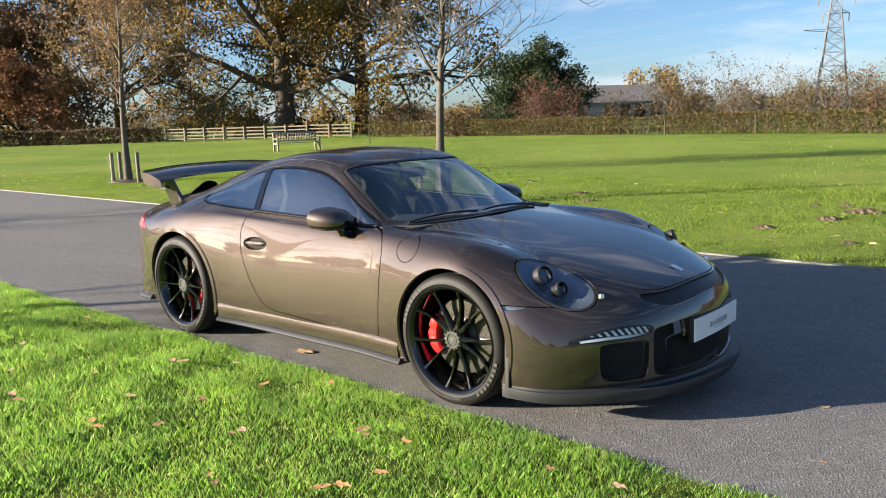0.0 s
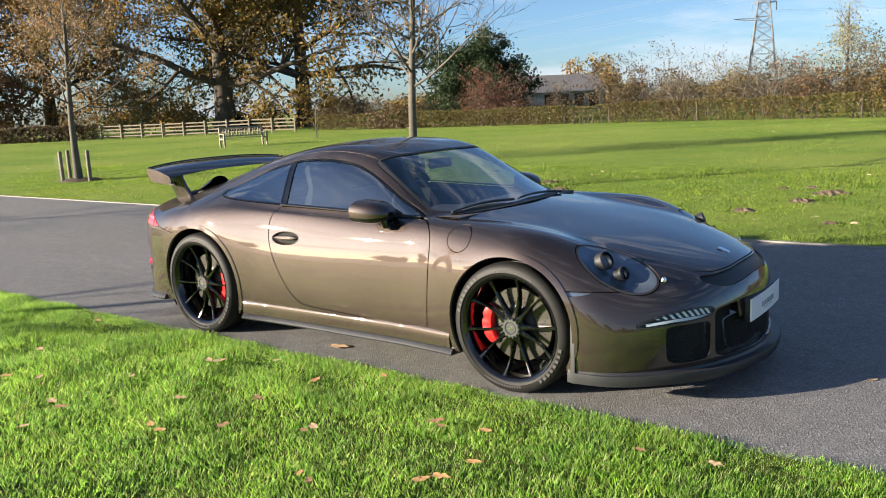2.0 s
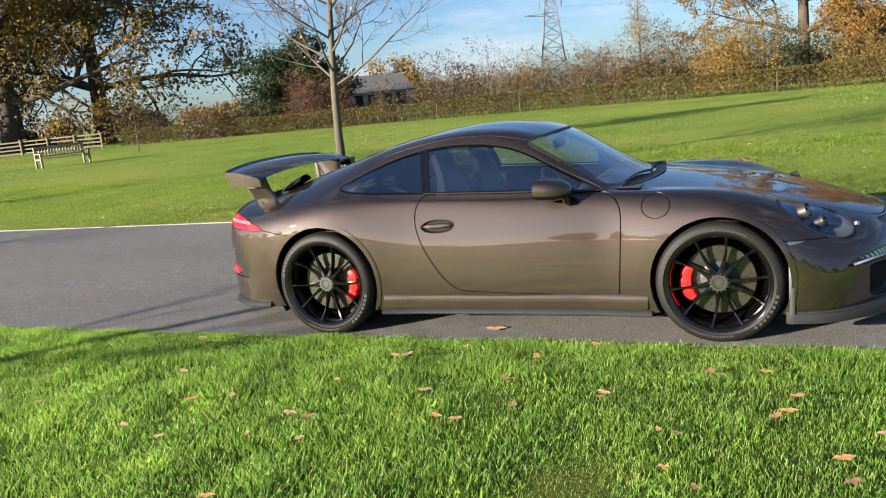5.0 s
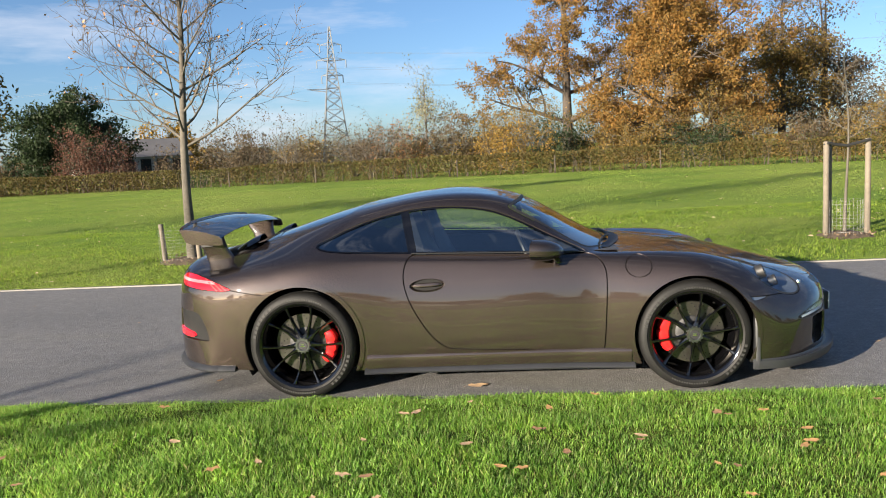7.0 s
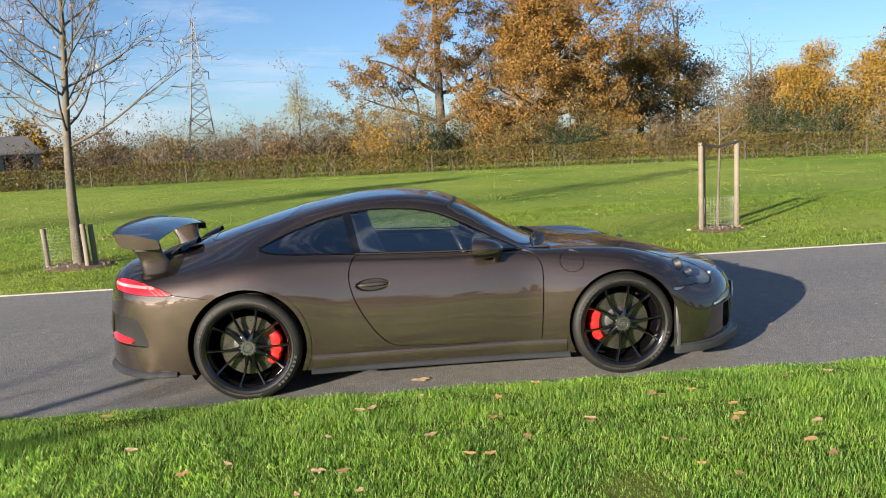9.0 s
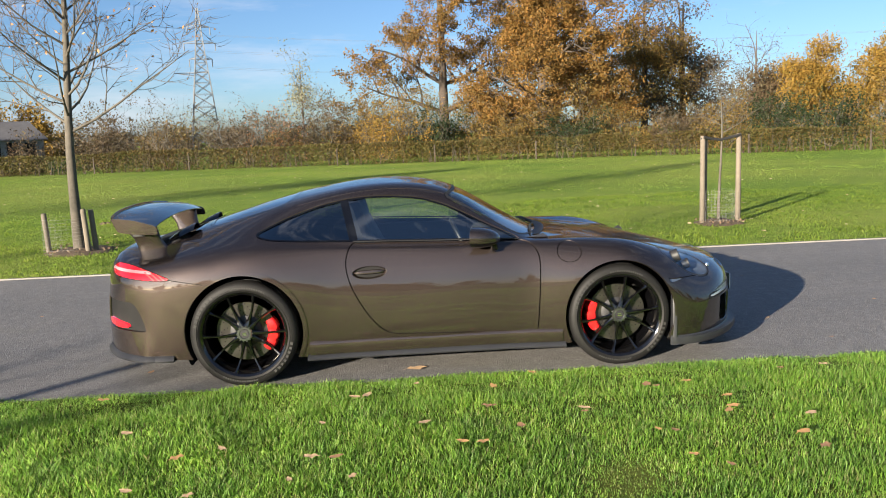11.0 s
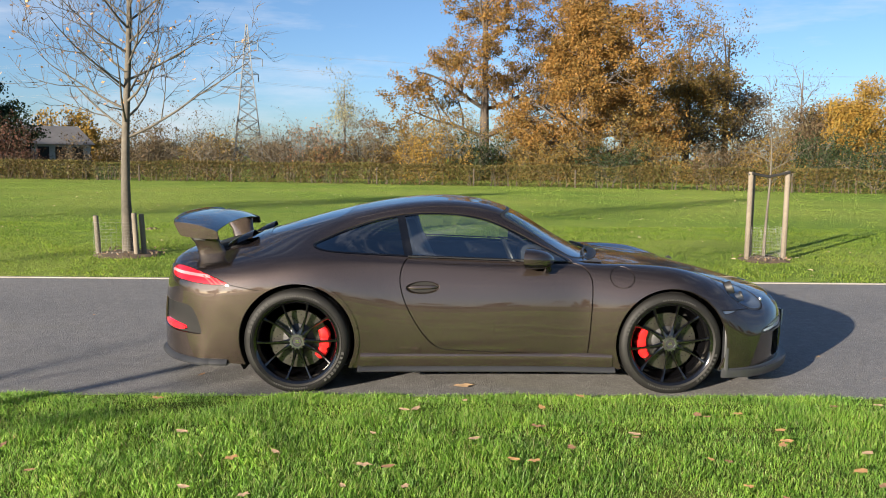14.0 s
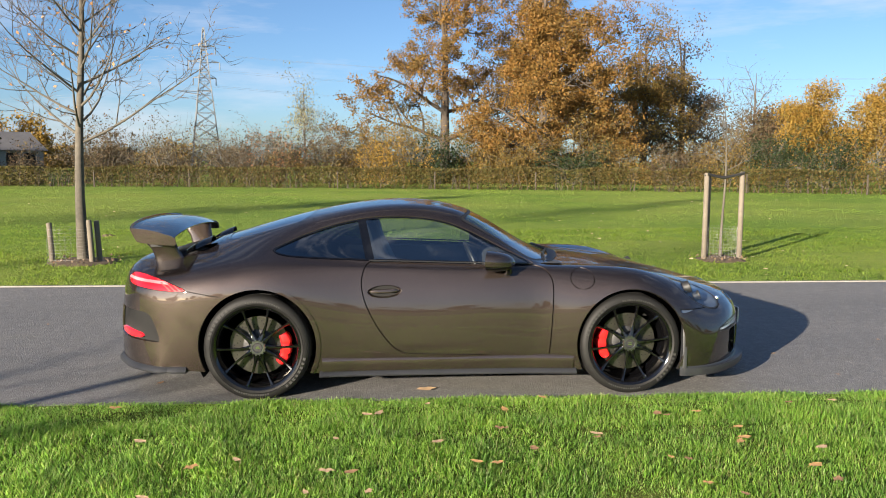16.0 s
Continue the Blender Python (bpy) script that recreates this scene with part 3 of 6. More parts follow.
def wheel(x, width, radius, sign, front):
    """One wheel with its tyre, disc and calliper. sign: -1 on the right, +1 on the left."""
    yo = 0.902 if front else 0.928
    rim_r = 0.277

    def P(b):
        b.v = [(x + v[0], sign * (yo - v[1]), radius - 0.004 + v[2]) for v in b.v]
        return b

    b = Build()
    b.lathe([(rim_r - .012, .012), (rim_r, .006), (rim_r + .001, .014), (rim_r - .014, .028), (rim_r - .022, .07), (rim_r - .04, .12), (rim_r - .045, width - .02), (rim_r - .05, width - .02),
             (rim_r - .046, .12), (rim_r - .03, .07), (rim_r - .020, .026)], 96, closed=True)
    rim = P(b).put("wheel", BLACK_GLOSS, car, "gloss black ten-spoke alloy wheel", sharp=35)
    # spokes
    for k in range(10):
        ang = radians(36 * k + (8 if front else 2))
        rows = []
        for r, a, w, d in ((.040, .040, .020, .045), (.075, .046, .014, .040), (.12, .052, .0085, .034), (.17, .050, .0070, .030), (.215, .040, .0072, .028), (.245, .028, .010, .026), (.264, .020, .016, .024)):
            bow = 0.010 * math.sin((r - .04) / .222 * math.pi) * (1 if k % 2 else -1)
            rows.append([(r, a + d, bow - w), (r, a + .006, bow - w), (r, a, bow - w * .45), (r, a, bow + w * .45), (r, a + .006, bow + w), (r, a + d, bow + w)])
        verts = [(q[0] * math.cos(ang) - q[2] * math.sin(ang), q[1], q[0] * math.sin(ang) + q[2] * math.cos(ang)) for row in rows for q in row]
        faces = [(i * 6 + j, i * 6 + (j + 1) % 6, (i + 1) * 6 + (j + 1) % 6, (i + 1) * 6 + j) for i in range(6) for j in range(6)]
        P(Build().add(verts, faces + [tuple(range(6)), tuple(range(36, 42))])).put("spoke", BLACK_GLOSS, rim, sharp=30)
    h = Build().lathe([(0, .036), (.018, .036), (.034, .037), (.038, .040), (.040, .05), (.055, .052), (.062, .06), (.062, .10), (0, .10)], 40)
    P(h).put("hub", BLACK_GLOSS, rim)
    nut = Build().lathe([(.030, .0325), (.034, .028), (.044, .028), (.047, .032), (.047, .042)], 40)
    for k in range(14):
        nut.box((.045, .029, -.0035), (.053, .044, .0035), Matrix.Rotation(2 * math.pi * k / 14, 4, "Y"))
    P(nut).put("centre_lock_nut", NUT, rim, "bright centre-lock wheel nut")
    P(Build().lathe([(0, .031), (.028, .031), (.030, .0335)], 32)).put("hub_cap", BLACK_PLASTIC, rim)
    P(Build().box((-.014, .0295, -.008), (.014, .0315, -.003)).box((-.011, .0295, .003), (.011, .0315, .008))).put("hub_cap_mark", CHROME, rim, "small unreadable bright mark")
    # tyre
    R = radius
    prof = [(rim_r - .006, .018), (rim_r + .004, .008), (rim_r + .012, .004), (rim_r + .015, .002), (rim_r + .019, .004), (R - .047, -.001), (R - .032, .001), (R - .018, .008), (R - .008, .018), (R - .003, .03)]
    tread = []
    for g0 in (.30, .5, .70):
        c = width * g0
        tread += [(R, c - .007), (R - .006, c - .0055), (R - .006, c + .0055), (R, c + .007)]
    prof = prof + [(R - .0005, .045)] + tread + [(R - .0005, width - .045)] + [(r, width - a) for r, a in prof[::-1]]
    ty = P(Build().lathe(prof, 120)).put("tyre", RUBBER, rim, "black low-profile road tyre", sharp=50)
    sipes = Build()
    for k in range(72):
        sipes.box((R - .006, .050, -.0012), (R - .0002, width * .24, .0012), Matrix.Rotation(2 * math.pi * k / 72, 4, "Y") @ Matrix.Rotation(.12, 4, "X"))
    tagged(P(sipes).put("tread_groove", VOID, ty), kind="stuff")
    # brake
    disc_r = .192
    d = Build().lathe([(.105, .112), (disc_r, .112), (disc_r, .118), (disc_r, .140), (.105, .140)], 72, closed=True)
    disc = P(d).put("brake_disc", STEEL, rim, "drilled steel brake disc", sharp=30)
    # black dots on the disc face stand in for shade inside drilled holes
    dots = Build()
    for k in range(60):
        a, r = 2 * math.pi * k / 60, .122 + .018 * (k % 4) + .004 * ((k // 4) % 2)
        dots.lathe([(0, .1115), (.0042, .1115), (.0042, .114)], 8, centre=(r * math.cos(a), 0, r * math.sin(a)))
    tagged(P(dots).put("drill_shade_dot", VOID, disc), kind="stuff")
    P(Build().lathe([(.062, .095), (.085, .098), (.104, .106), (.106, .118)], 48)).put("disc_hat", BLACK_PLASTIC, disc)
    mid, span = (183, 33) if front else (-8, 34)
    cal = Build()
    rows = []
    for i in range(15):
        s = i / 14 * 2 - 1
        a = radians(mid + span * s)
        thick = (1 - .28 * abs(s) ** 3) * (1 - .16 * math.exp(-((s - .3) / .07) ** 2) - .16 * math.exp(-((s + .3) / .07) ** 2))
        r0, r1 = .148 - .006 * thick, .148 + .066 * thick
        y0 = .098 - .020 * thick
        ring = [(r0, .135), (r0, y0 + .012), (r0 + .010, y0), ((r0 + r1) / 2, y0 - .004), (r1 - .010, y0), (r1, y0 + .012), (r1, .150)]
        rows.append([(r * math.cos(a), h, r * math.sin(a)) for r, h in ring])
    n = 7
    cal.add([q for r in rows for q in r], [(i * n + j, i * n + (j + 1) % n, (i + 1) * n + (j + 1) % n, (i + 1) * n + j) for i in range(14) for j in range(n)] + [tuple(range(n)), tuple(14 * n + j for j in range(n))])
    P(cal).put("brake_calliper", RED, rim, "bright red brake calliper", sharp=32)
    # raised lettering on the sidewall, as plain bars
    marks = Build()
    for start, count, step, w in ((128, 8, 5.6, .011), (62, 15, 2.9, .006), (-52, 8, 5.6, .011), (-118, 15, 2.9, .006)):
        for k in range(count):
            a = radians(start + step * k)
            marks.box((R - .046, -.0016, -w), (R - .028 if count < 10 else R - .035, .004, w * (.35 + .12 * ((k * 5) % 3))), Matrix.Rotation(-a, 4, "Y"))
    tagged(P(marks).put("sidewall_lettering", MOULDED, ty, "raised sidewall lettering as plain bars"), kind="stuff")
    return rim


def fresh_normals(v, faces):
    acc = np.zeros_like(v)
    for fc in faces:
        nn = np.cross(v[fc[1]] - v[fc[0]], v[fc[2]] - v[fc[0]])
        acc[list(fc)] += nn / max(1e-12, np.linalg.norm(nn))
    return acc / np.maximum(1e-9, np.linalg.norm(acc, axis=1, keepdims=True))


def build_car():
    pts = body_surface()
    whole = skin_of(pts, True)
    # wheel arches
    for x, r, z in ((FRONT, .368, .344), (REAR, .380, .349)):
        whole = whole.cut(lambda v: np.maximum(np.hypot(v[:, 0] - x, v[:, 2] - z) - r, .55 - np.abs(v[:, 1])))[1]

    # dark inner shell behind all the joints
    dlo_shape = chaikin([(-1.155, .962), (-1.13, .935), (-1.0, .912), (-.52, .889), (.19, .866), (.60, .850), (.585, .868), (.40, .955), (.245, 1.035), (.09, 1.108), (-.05, 1.150), (-.25, 1.172), (-.50, 1.168), (-.75, 1.118), (-.95, 1.050), (-1.10, .985)], 2)
    screen_shape = chaikin([(.20, 0), (.20, -.05), (.185, .30), (.14, .50), (.10, .545), (.16, .575), (.36, .618), (.52, .652), (.585, .662), (.65, .628), (.74, .49), (.805, .28), (.835, 0), (.835, -.05)], 2)
    rear_shape = chaikin([(-.90, 0), (-.90, -.05), (-.92, .30), (-.95, .46), (-1.05, .475), (-1.40, .43), (-1.50, .40), (-1.54, .2), (-1.55, 0), (-1.55, -.05)], 2)
    dlo, ws, rw = side(dlo_shape, .45), top(screen_shape, .8), top(rear_shape, .8)
    shell = whole.cut(dlo)[1].cut(ws)[1].cut(rw)[1]
    grille_holes = face(chaikin([(-.05, .385), (.35, .378), (.36, .35), (.33, .215), (.28, .20), (-.05, .195)], 2))
    intake = face(chaikin([(.50, .395), (.53, .397), (.67, .396), (.70, .393), (.705, .36), (.70, .27), (.69, .225), (.65, .205), (.53, .208), (.50, .214), (.497, .25), (.497, .36)], 2))
    slot = face(chaikin([(.29, .452), (.30, .458), (.455, .446), (.474, .43), (.478, .36), (.470, .235), (.44, .206), (.31, .197), (.29, .21)], 2))
    lamp_slot = face(chaikin([(.46, .448), (.50, .470), (.66, .466), (.765, .428), (.80, .402), (.775, .388), (.66, .402), (.48, .422)], 2))
    shell = shell.cut(grille_holes)[1].cut(intake)[1].cut(slot)[1].cut(lamp_slot)[1]
    head = ellipse((1.708, -.672, .642), (.182, .043, -.104), (0, .130, 0), (.60, -.42, .68))
    shell = shell.cut(head)[1]
    shell.shifted(-.016).put("inner_shell", VOID, car, "dark inner body shell", 0)

    # glass
    glazed, rest = whole.cut(dlo, .002)
    pillar = lambda v: v[:, 0] + .5 + .24 * (v[:, 2] - .888)
    for s, part_of in ((-1, glazed.cut(right_of)[0]), (1, glazed.cut(right_of)[1])):
        door_glass = part_of.cut(lambda v: pillar(v) * -1 + .012)[0]
        quarter = part_of.cut(lambda v: pillar(v) + .018)[0]
        post = part_of.strip(lambda v: pillar(v) + .003, .017)
        post.shifted(-.003).put("window_post", BLACK_GLOSS, car, "", .01)
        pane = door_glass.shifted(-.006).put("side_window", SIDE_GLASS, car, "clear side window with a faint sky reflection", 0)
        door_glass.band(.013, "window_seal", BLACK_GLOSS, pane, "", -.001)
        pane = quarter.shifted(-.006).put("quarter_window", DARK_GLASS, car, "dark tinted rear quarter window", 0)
        quarter.band(.012, "window_seal", BLACK_GLOSS, pane, "", -.001)
    glazed, rest = rest.cut(ws, .002)
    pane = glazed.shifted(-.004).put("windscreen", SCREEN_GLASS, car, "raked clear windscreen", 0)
    glazed.band(.022, "windscreen_seal", BLACK_PLASTIC, pane, "", 0)
    glazed, rest = rest.cut(rw, .002)
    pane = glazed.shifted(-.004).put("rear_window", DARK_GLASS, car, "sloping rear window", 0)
    glazed.band(.022, "window_seal", BLACK_GLOSS, pane, "", 0)

    # lamps
    lens, rest = rest.cut(head, .002)
    for s, one in enumerate(lens.cut(right_of)):
        y = -1 if s == 0 else 1
        lamp = one.shifted(-.002).put("headlight", LAMP_GLASS, car, "oval headlight behind a clear cover", 0)
        one.band(.010, "lamp_seal", BLACK_PLASTIC, lamp, "", -.001)
        sunk = one.v - one.n * np.clip(-head(one.v) * .95, .004, .055)[:, None]
        Skin(sunk, fresh_normals(sunk, one.f), one.f).put("lamp_housing", HOUSING, lamp, "grey reflector housing", 0)
        for c, r in (((1.655, -.690, .668), .038), ((1.735, -.668, .606), .029)):
            eye = Build().lathe([(r * 1.15, -.03), (r * 1.2, .014), (r * 1.05, .018), (r, .008)], 32)
            bulb = Build().lathe([(r * .98, .0)] + [(r * math.cos(a), r * .62 * math.sin(a)) for a in np.linspace(.1, 1.57, 8)], 32)
            turn = Matrix.Translation((c[0] + .016, y * -(c[1] - .012), c[2] + .020)) @ Vector((.84, y * .22, .35)).to_track_quat("Y", "Z").to_matrix().to_4x4()
            eye.move(turn).put("lamp_bezel", BLACK_PLASTIC, lamp, "dark projector ring")
            bulb.move(turn).put("projector", LAMP_GLASS, lamp, "clear projector lens")
    tail_shape = chaikin([(-1.665, .716), (-1.72, .735), (-1.84, .775), (-1.98, .806), (-2.10, .806), (-2.12, .745), (-1.98, .722), (-1.83, .708), (-1.72, .706)], 2)
    tail = side(tail_shape, .40)
    lens, rest = rest.cut(tail, .002)
    for one in lens.cut(right_of):
        lamp = one.put("tail_light", TAIL_RED, car, "red wraparound tail light", .012, .002)
        strip = one.strip(lambda v: v[:, 2] - (.765 + .22 * (-1.95 - v[:, 0]) * .3), .008).cut(lambda v: v[:, 0] + 1.80)[0]
        strip.put("light_strip", plain("pale_red_strip", (.85, .25, .27), .15, 0, 30, .1, 0, Coat_Weight=1.0), lamp, "pale light strip", 0, .004)
        for x in (-1.70, -1.735, -1.77, -1.805):
            one.strip(lambda v: v[:, 0] - x + (v[:, 2] - .73) * 1.4, .008).put("lamp_rib", plain("bright_red_rib", (.9, .06, .05), .1, 0, 30, .1, 0, Coat_Weight=1.0), lamp, "", 0, .004)

    # lids and doors
    bonnet_shape = chaikin([(2.12, 0), (2.12, -.06), (2.115, .18), (2.075, .35), (1.98, .455), (1.80, .515), (1.55, .555), (1.2, .59), (.95, .625), (.745, .665), (.70, .665), (.78, .48), (.835, .30), (.86, 0), (.86, -.06)], 2)
    lid, rest = rest.cut(top(bonnet_shape, .5), .0034)
    bonnet = lid.put("bonnet", PAINT, car, "smooth bonnet with a small crest-shaped badge")
    vent, rest = rest.cut(top(chaikin([(2.128, -.06), (2.126, .18), (2.09, .34), (2.035, .435), (2.06, .46), (2.14, .37), (2.185, .2), (2.194, 0), (2.194, -.06)], 2), .45), .001)
    vent.shifted(-.012).put("nose_vent", MESH_BLACK, car, "black mesh air outlet ahead of the bonnet", 0)
    door_shape = chaikin([(.602, .853), (.665, .832), (.705, .77), (.712, .70), (.702, .50), (.685, .262), (.675, .252), (.62, .253), (-.20, .283), (-.30, .292), (-.375, .35), (-.45, .45), (-.53, .60), (-.562, .72), (-.558, .80), (-.533, .862), (-.512, .887), (-.40, .884), (0, .870), (.4, .858)], 2)
    doors, rest = rest.cut(side(door_shape, .6), .0034)
    oval = lambda v: np.maximum((np.hypot((v[:, 0] + .410) / .112, (v[:, 2] - .697 - .03 * (v[:, 0] + .41)) / .041) - 1) * .041, .6 - np.abs(v[:, 1]))
    for s, one in enumerate(doors.cut(right_of)):
        y = -1 if s == 0 else 1
        bowl, panel = one.cut(oval, .0)
        door = panel.put("door", PAINT, car, "long coupe door, shut")
        near = one.v[np.hypot(one.v[:, 0] + .41, (one.v[:, 2] - .697) * 2) < .2]
        terms = lambda x, z: np.stack([x * 0 + 1, x, z, x * x, x * z, z * z], -1)
        form = np.linalg.lstsq(terms(near[:, 0] + .41, near[:, 2] - .697), np.abs(near[:, 1]), rcond=None)[0]

        def on_door(x, z, out=0.0):
            return (x, -y * -float(terms(np.float64(x + .41), np.float64(z - .697)) @ form + out), z)
        rings, n = ((1.03, .0015), (.99, .002), (.95, -.004), (.82, -.017), (.6, -.024), (.3, -.026)), 48
        dish = []
        for q, out in rings:
            for k in range(n):
                c, d = math.cos(2 * math.pi * k / n), math.sin(2 * math.pi * k / n)
                dx = q * .112 * c
                dish.append(on_door(-.410 + dx, .697 + .03 * dx + q * .041 * d, out))
        fs = [(i * n + k, i * n + (k + 1) % n, (i + 1) * n + (k + 1) % n, (i + 1) * n + k) for i in range(len(rings) - 1) for k in range(n)]
        Build().add(dish, fs + [tuple((len(rings) - 1) * n + k for k in range(n))]).put("handle_recess", PAINT, door, "hollow behind the pull handle", sharp=70)
        bar = []
        for i in range(17):
            u = i / 16 * 2 - 1
            x, half, out = -.410 + .098 * u, .0125 * math.sqrt(max(.12, 1 - u ** 4)), .009 - .010 * u ** 4
            z = .700 + .03 * (x + .41)
            bar.append([on_door(x, z - half, out - .012), on_door(x, z - half * .8, out), on_door(x, z, out + .0025), on_door(x, z + half * .8, out), on_door(x, z + half, out - .012)])
        Build().add([q for r in bar for q in r], [(i * 5 + j, i * 5 + (j + 1) % 5, (i + 1) * 5 + (j + 1) % 5, (i + 1) * 5 + j) for i in range(16) for j in range(5)] + [tuple(range(5)), tuple(range(80, 85))]).put("door_handle", PAINT, door, "body-coloured pull handle", sharp=50)
        Build().tube([(-.51, y * -.778, .894), (0, y * -.765, .877), (.3, y * -.757, .870), (.58, y * -.735, .859)], .004, 6).put("belt_seal", BLACK_PLASTIC, door)
    flap_g = lambda v: np.maximum(np.hypot((v[:, 0] - .905) / 1.18, v[:, 2] - .770) - .066, v[:, 1] + .55)
    flap, rest = rest.cut(flap_g, .0022)
    flap.put("fuel_flap", PAINT, car, "round fuel filler flap")
    # deck lid below the rear window
    deck_shape = chaikin([(-1.565, -.06), (-1.565, .2), (-1.55, .40), (-1.60, .50), (-1.85, .50), (-2.08, .44), (-2.10, .2), (-2.10, -.06)], 2)
    lid, rest = rest.cut(top(deck_shape, .72), .002)
    lid.put("engine_lid", PAINT, car, "engine lid under the rear wing")

    # bumpers
    front_g = lambda v: np.maximum(1.42 - v[:, 0], np.minimum(v[:, 2] - .563 - .03 * (1.6 - v[:, 0]), 1.80 - v[:, 0]))
    bumper, rest = rest.cut(front_g, .0025)
    for g, name, what in ((grille_holes, "centre_grille", "black mesh centre intake"), (intake, "side_intake", "black mesh side intake")):
        hole, bumper = bumper.cut(g)
        for one in (hole.cut(right_of) if name == "side_intake" else (hole,)):
            back = one.shifted(-.05).put(name, VOID, car, what, 0)
            wire = Build()
            lo, hi = one.v.min(0), one.v.max(0)
            order = np.argsort(one.v[:, 1])
            ys, xs = one.v[order, 1], one.v[order, 0] - .014
            shape_f = lambda p: g(np.array([[p[0] + .014, p[1], p[2]]]))[0]
            for slope in (1, -1):
                for k in np.arange(lo[1] - .3, hi[1] + .3, .0125):
                    run = []
                    for z in np.linspace(lo[2], hi[2], 9):
                        yy = k + slope * (z - lo[2]) * .8
                        if lo[1] < yy < hi[1]:
                            p = (float(np.interp(yy, ys, xs)), yy, z)
                            if shape_f(p) < .004:
                                run.append(p)
                                continue
                        if len(run) > 1:
                            wire.tube(run, .0011, 3, False)
                        run = []
                    if len(run) > 1:
                        wire.tube(run, .0011, 3, False)
            if wire.v:
                wire.put("grille_mesh", MESH_BLACK, back, "fine black diamond mesh")
    hole, bumper = bumper.cut(slot)
    for one in hole.cut(right_of):
        one.shifted(-.06).put("air_slot", VOID, car, "dark upright air slot", 0)
    hole, bumper = bumper.cut(lamp_slot, .001)
    for s, one in enumerate(hole.cut(right_of)):
        drl = one.put("day_lamp", LAMP_GLASS, car, "slim clear daytime running lamp", 0, -.002)
        one.shifted(-.03).put("lamp_back", BLACK_PLASTIC, drl, "", 0)
        lo, hi = one.v.min(0), one.v.max(0)
        low = one.strip(lambda v: v[:, 2] - (.420 - .12 * np.maximum(0, np.abs(v[:, 1]) - .66)), .006).cut(lambda v: np.abs(v[:, 1]) - .76)[0]
        low.shifted(-.008).put("light_guide", LAMP_WHITE, drl, "pale light guide", .01)
        for k in range(9):
            one.strip(lambda v: np.abs(v[:, 1]) - (.50 + .028 * k) - (v[:, 2] - .44) * .5, .005).cut(lambda v: .430 - v[:, 2])[0].shifted(-.008).put("lamp_fin", LAMP_WHITE, drl, "", .008)
        one.band(.006, "lamp_seal", BLACK_PLASTIC, drl, "", 0)
    marker = side(chaikin([(1.527, .572), (1.60, .572), (1.685, .566), (1.64, .548), (1.585, .540), (1.55, .550)], 2), .6)
    hole, bumper = bumper.cut(marker, .001)
    for one in hole.cut(right_of):
        m = one.put("side_marker", LAMP_GLASS, car, "clear side marker lamp", 0, .001)
        one.shifted(-.008).put("lamp_back", HOUSING, m, "", 0)
    fog = bumper.put("front_bumper", PAINT, car, "front bumper with large air intakes")
    rear_g = lambda v: np.maximum(v[:, 0] + 1.40, v[:, 2] - (.676 + .16 * (-1.45 - v[:, 0])))
    bumper, rest = rest.cut(rear_g, .0025)
    reflector = side(chaikin([(-1.98, .405), (-1.99, .425), (-2.18, .445), (-2.2, .40), (-2.08, .39), (-1.99, .392)], 2), .5)
    lens, bumper = bumper.cut(reflector, .001)
    for one in lens.cut(right_of):
        one.put("rear_reflector", TAIL_RED, car, "red reflector in the rear bumper", .05, .002)
    scoop_shape = chaikin([(-2.3, .575), (-1.99, .572), (-1.925, .555), (-1.885, .47), (-1.858, .39), (-1.868, .372), (-1.95, .374), (-2.3, .378)], 2)
    scoop, bumper = bumper.cut(side(scoop_shape, .45))
    depth = np.clip(-inside(scoop_shape, scoop.v[:, 0], scoop.v[:, 2]) * 3.2, 0, .055)
    sunk = scoop.v - scoop.n * depth[:, None]
    for one in Skin(sunk, fresh_normals(sunk, scoop.f), scoop.f).cut(right_of):
        one.put("bumper_recess", PAINT, car, "hollowed bumper side", 0)
    bumper.put("rear_bumper", PAINT, car, "rear bumper with side air outlets")
    # what is left: wings, quarters and roof
    roof, rest = rest.cut(lambda v: np.maximum(1.10 - v[:, 2], np.maximum(np.abs(v[:, 1]) - .53, -.9 - v[:, 0])), .0012)
    roof.put("roof", PAINT, car, "smooth roof skin reflecting trees")
    front_part, back_part = rest.cut(lambda v: -v[:, 0] + .1)
    for s in front_part.cut(right_of):
        s.put("front_wing", PAINT, car, "front wing over the wheel")
    for s in back_part.cut(right_of):
        s.put("rear_quarter", PAINT, car, "wide rear quarter panel")
    # rolled lips round the wheel openings
    full = skin_of(pts, True)
    for x, r, z in ((FRONT, .368, .344), (REAR, .380, .349)):
        ring = full.cut(lambda v: np.maximum(np.hypot(v[:, 0] - x, v[:, 2] - z) - r - .024, .6 - np.abs(v[:, 1])))[0].cut(lambda v: r - .004 - np.hypot(v[:, 0] - x, v[:, 2] - z))[0].cut(lambda v: .19 - v[:, 2])[0]
        for one in ring.cut(right_of):
            one.put("arch_lip", PAINT, car, "rolled wheel arch lip", .02, .006)
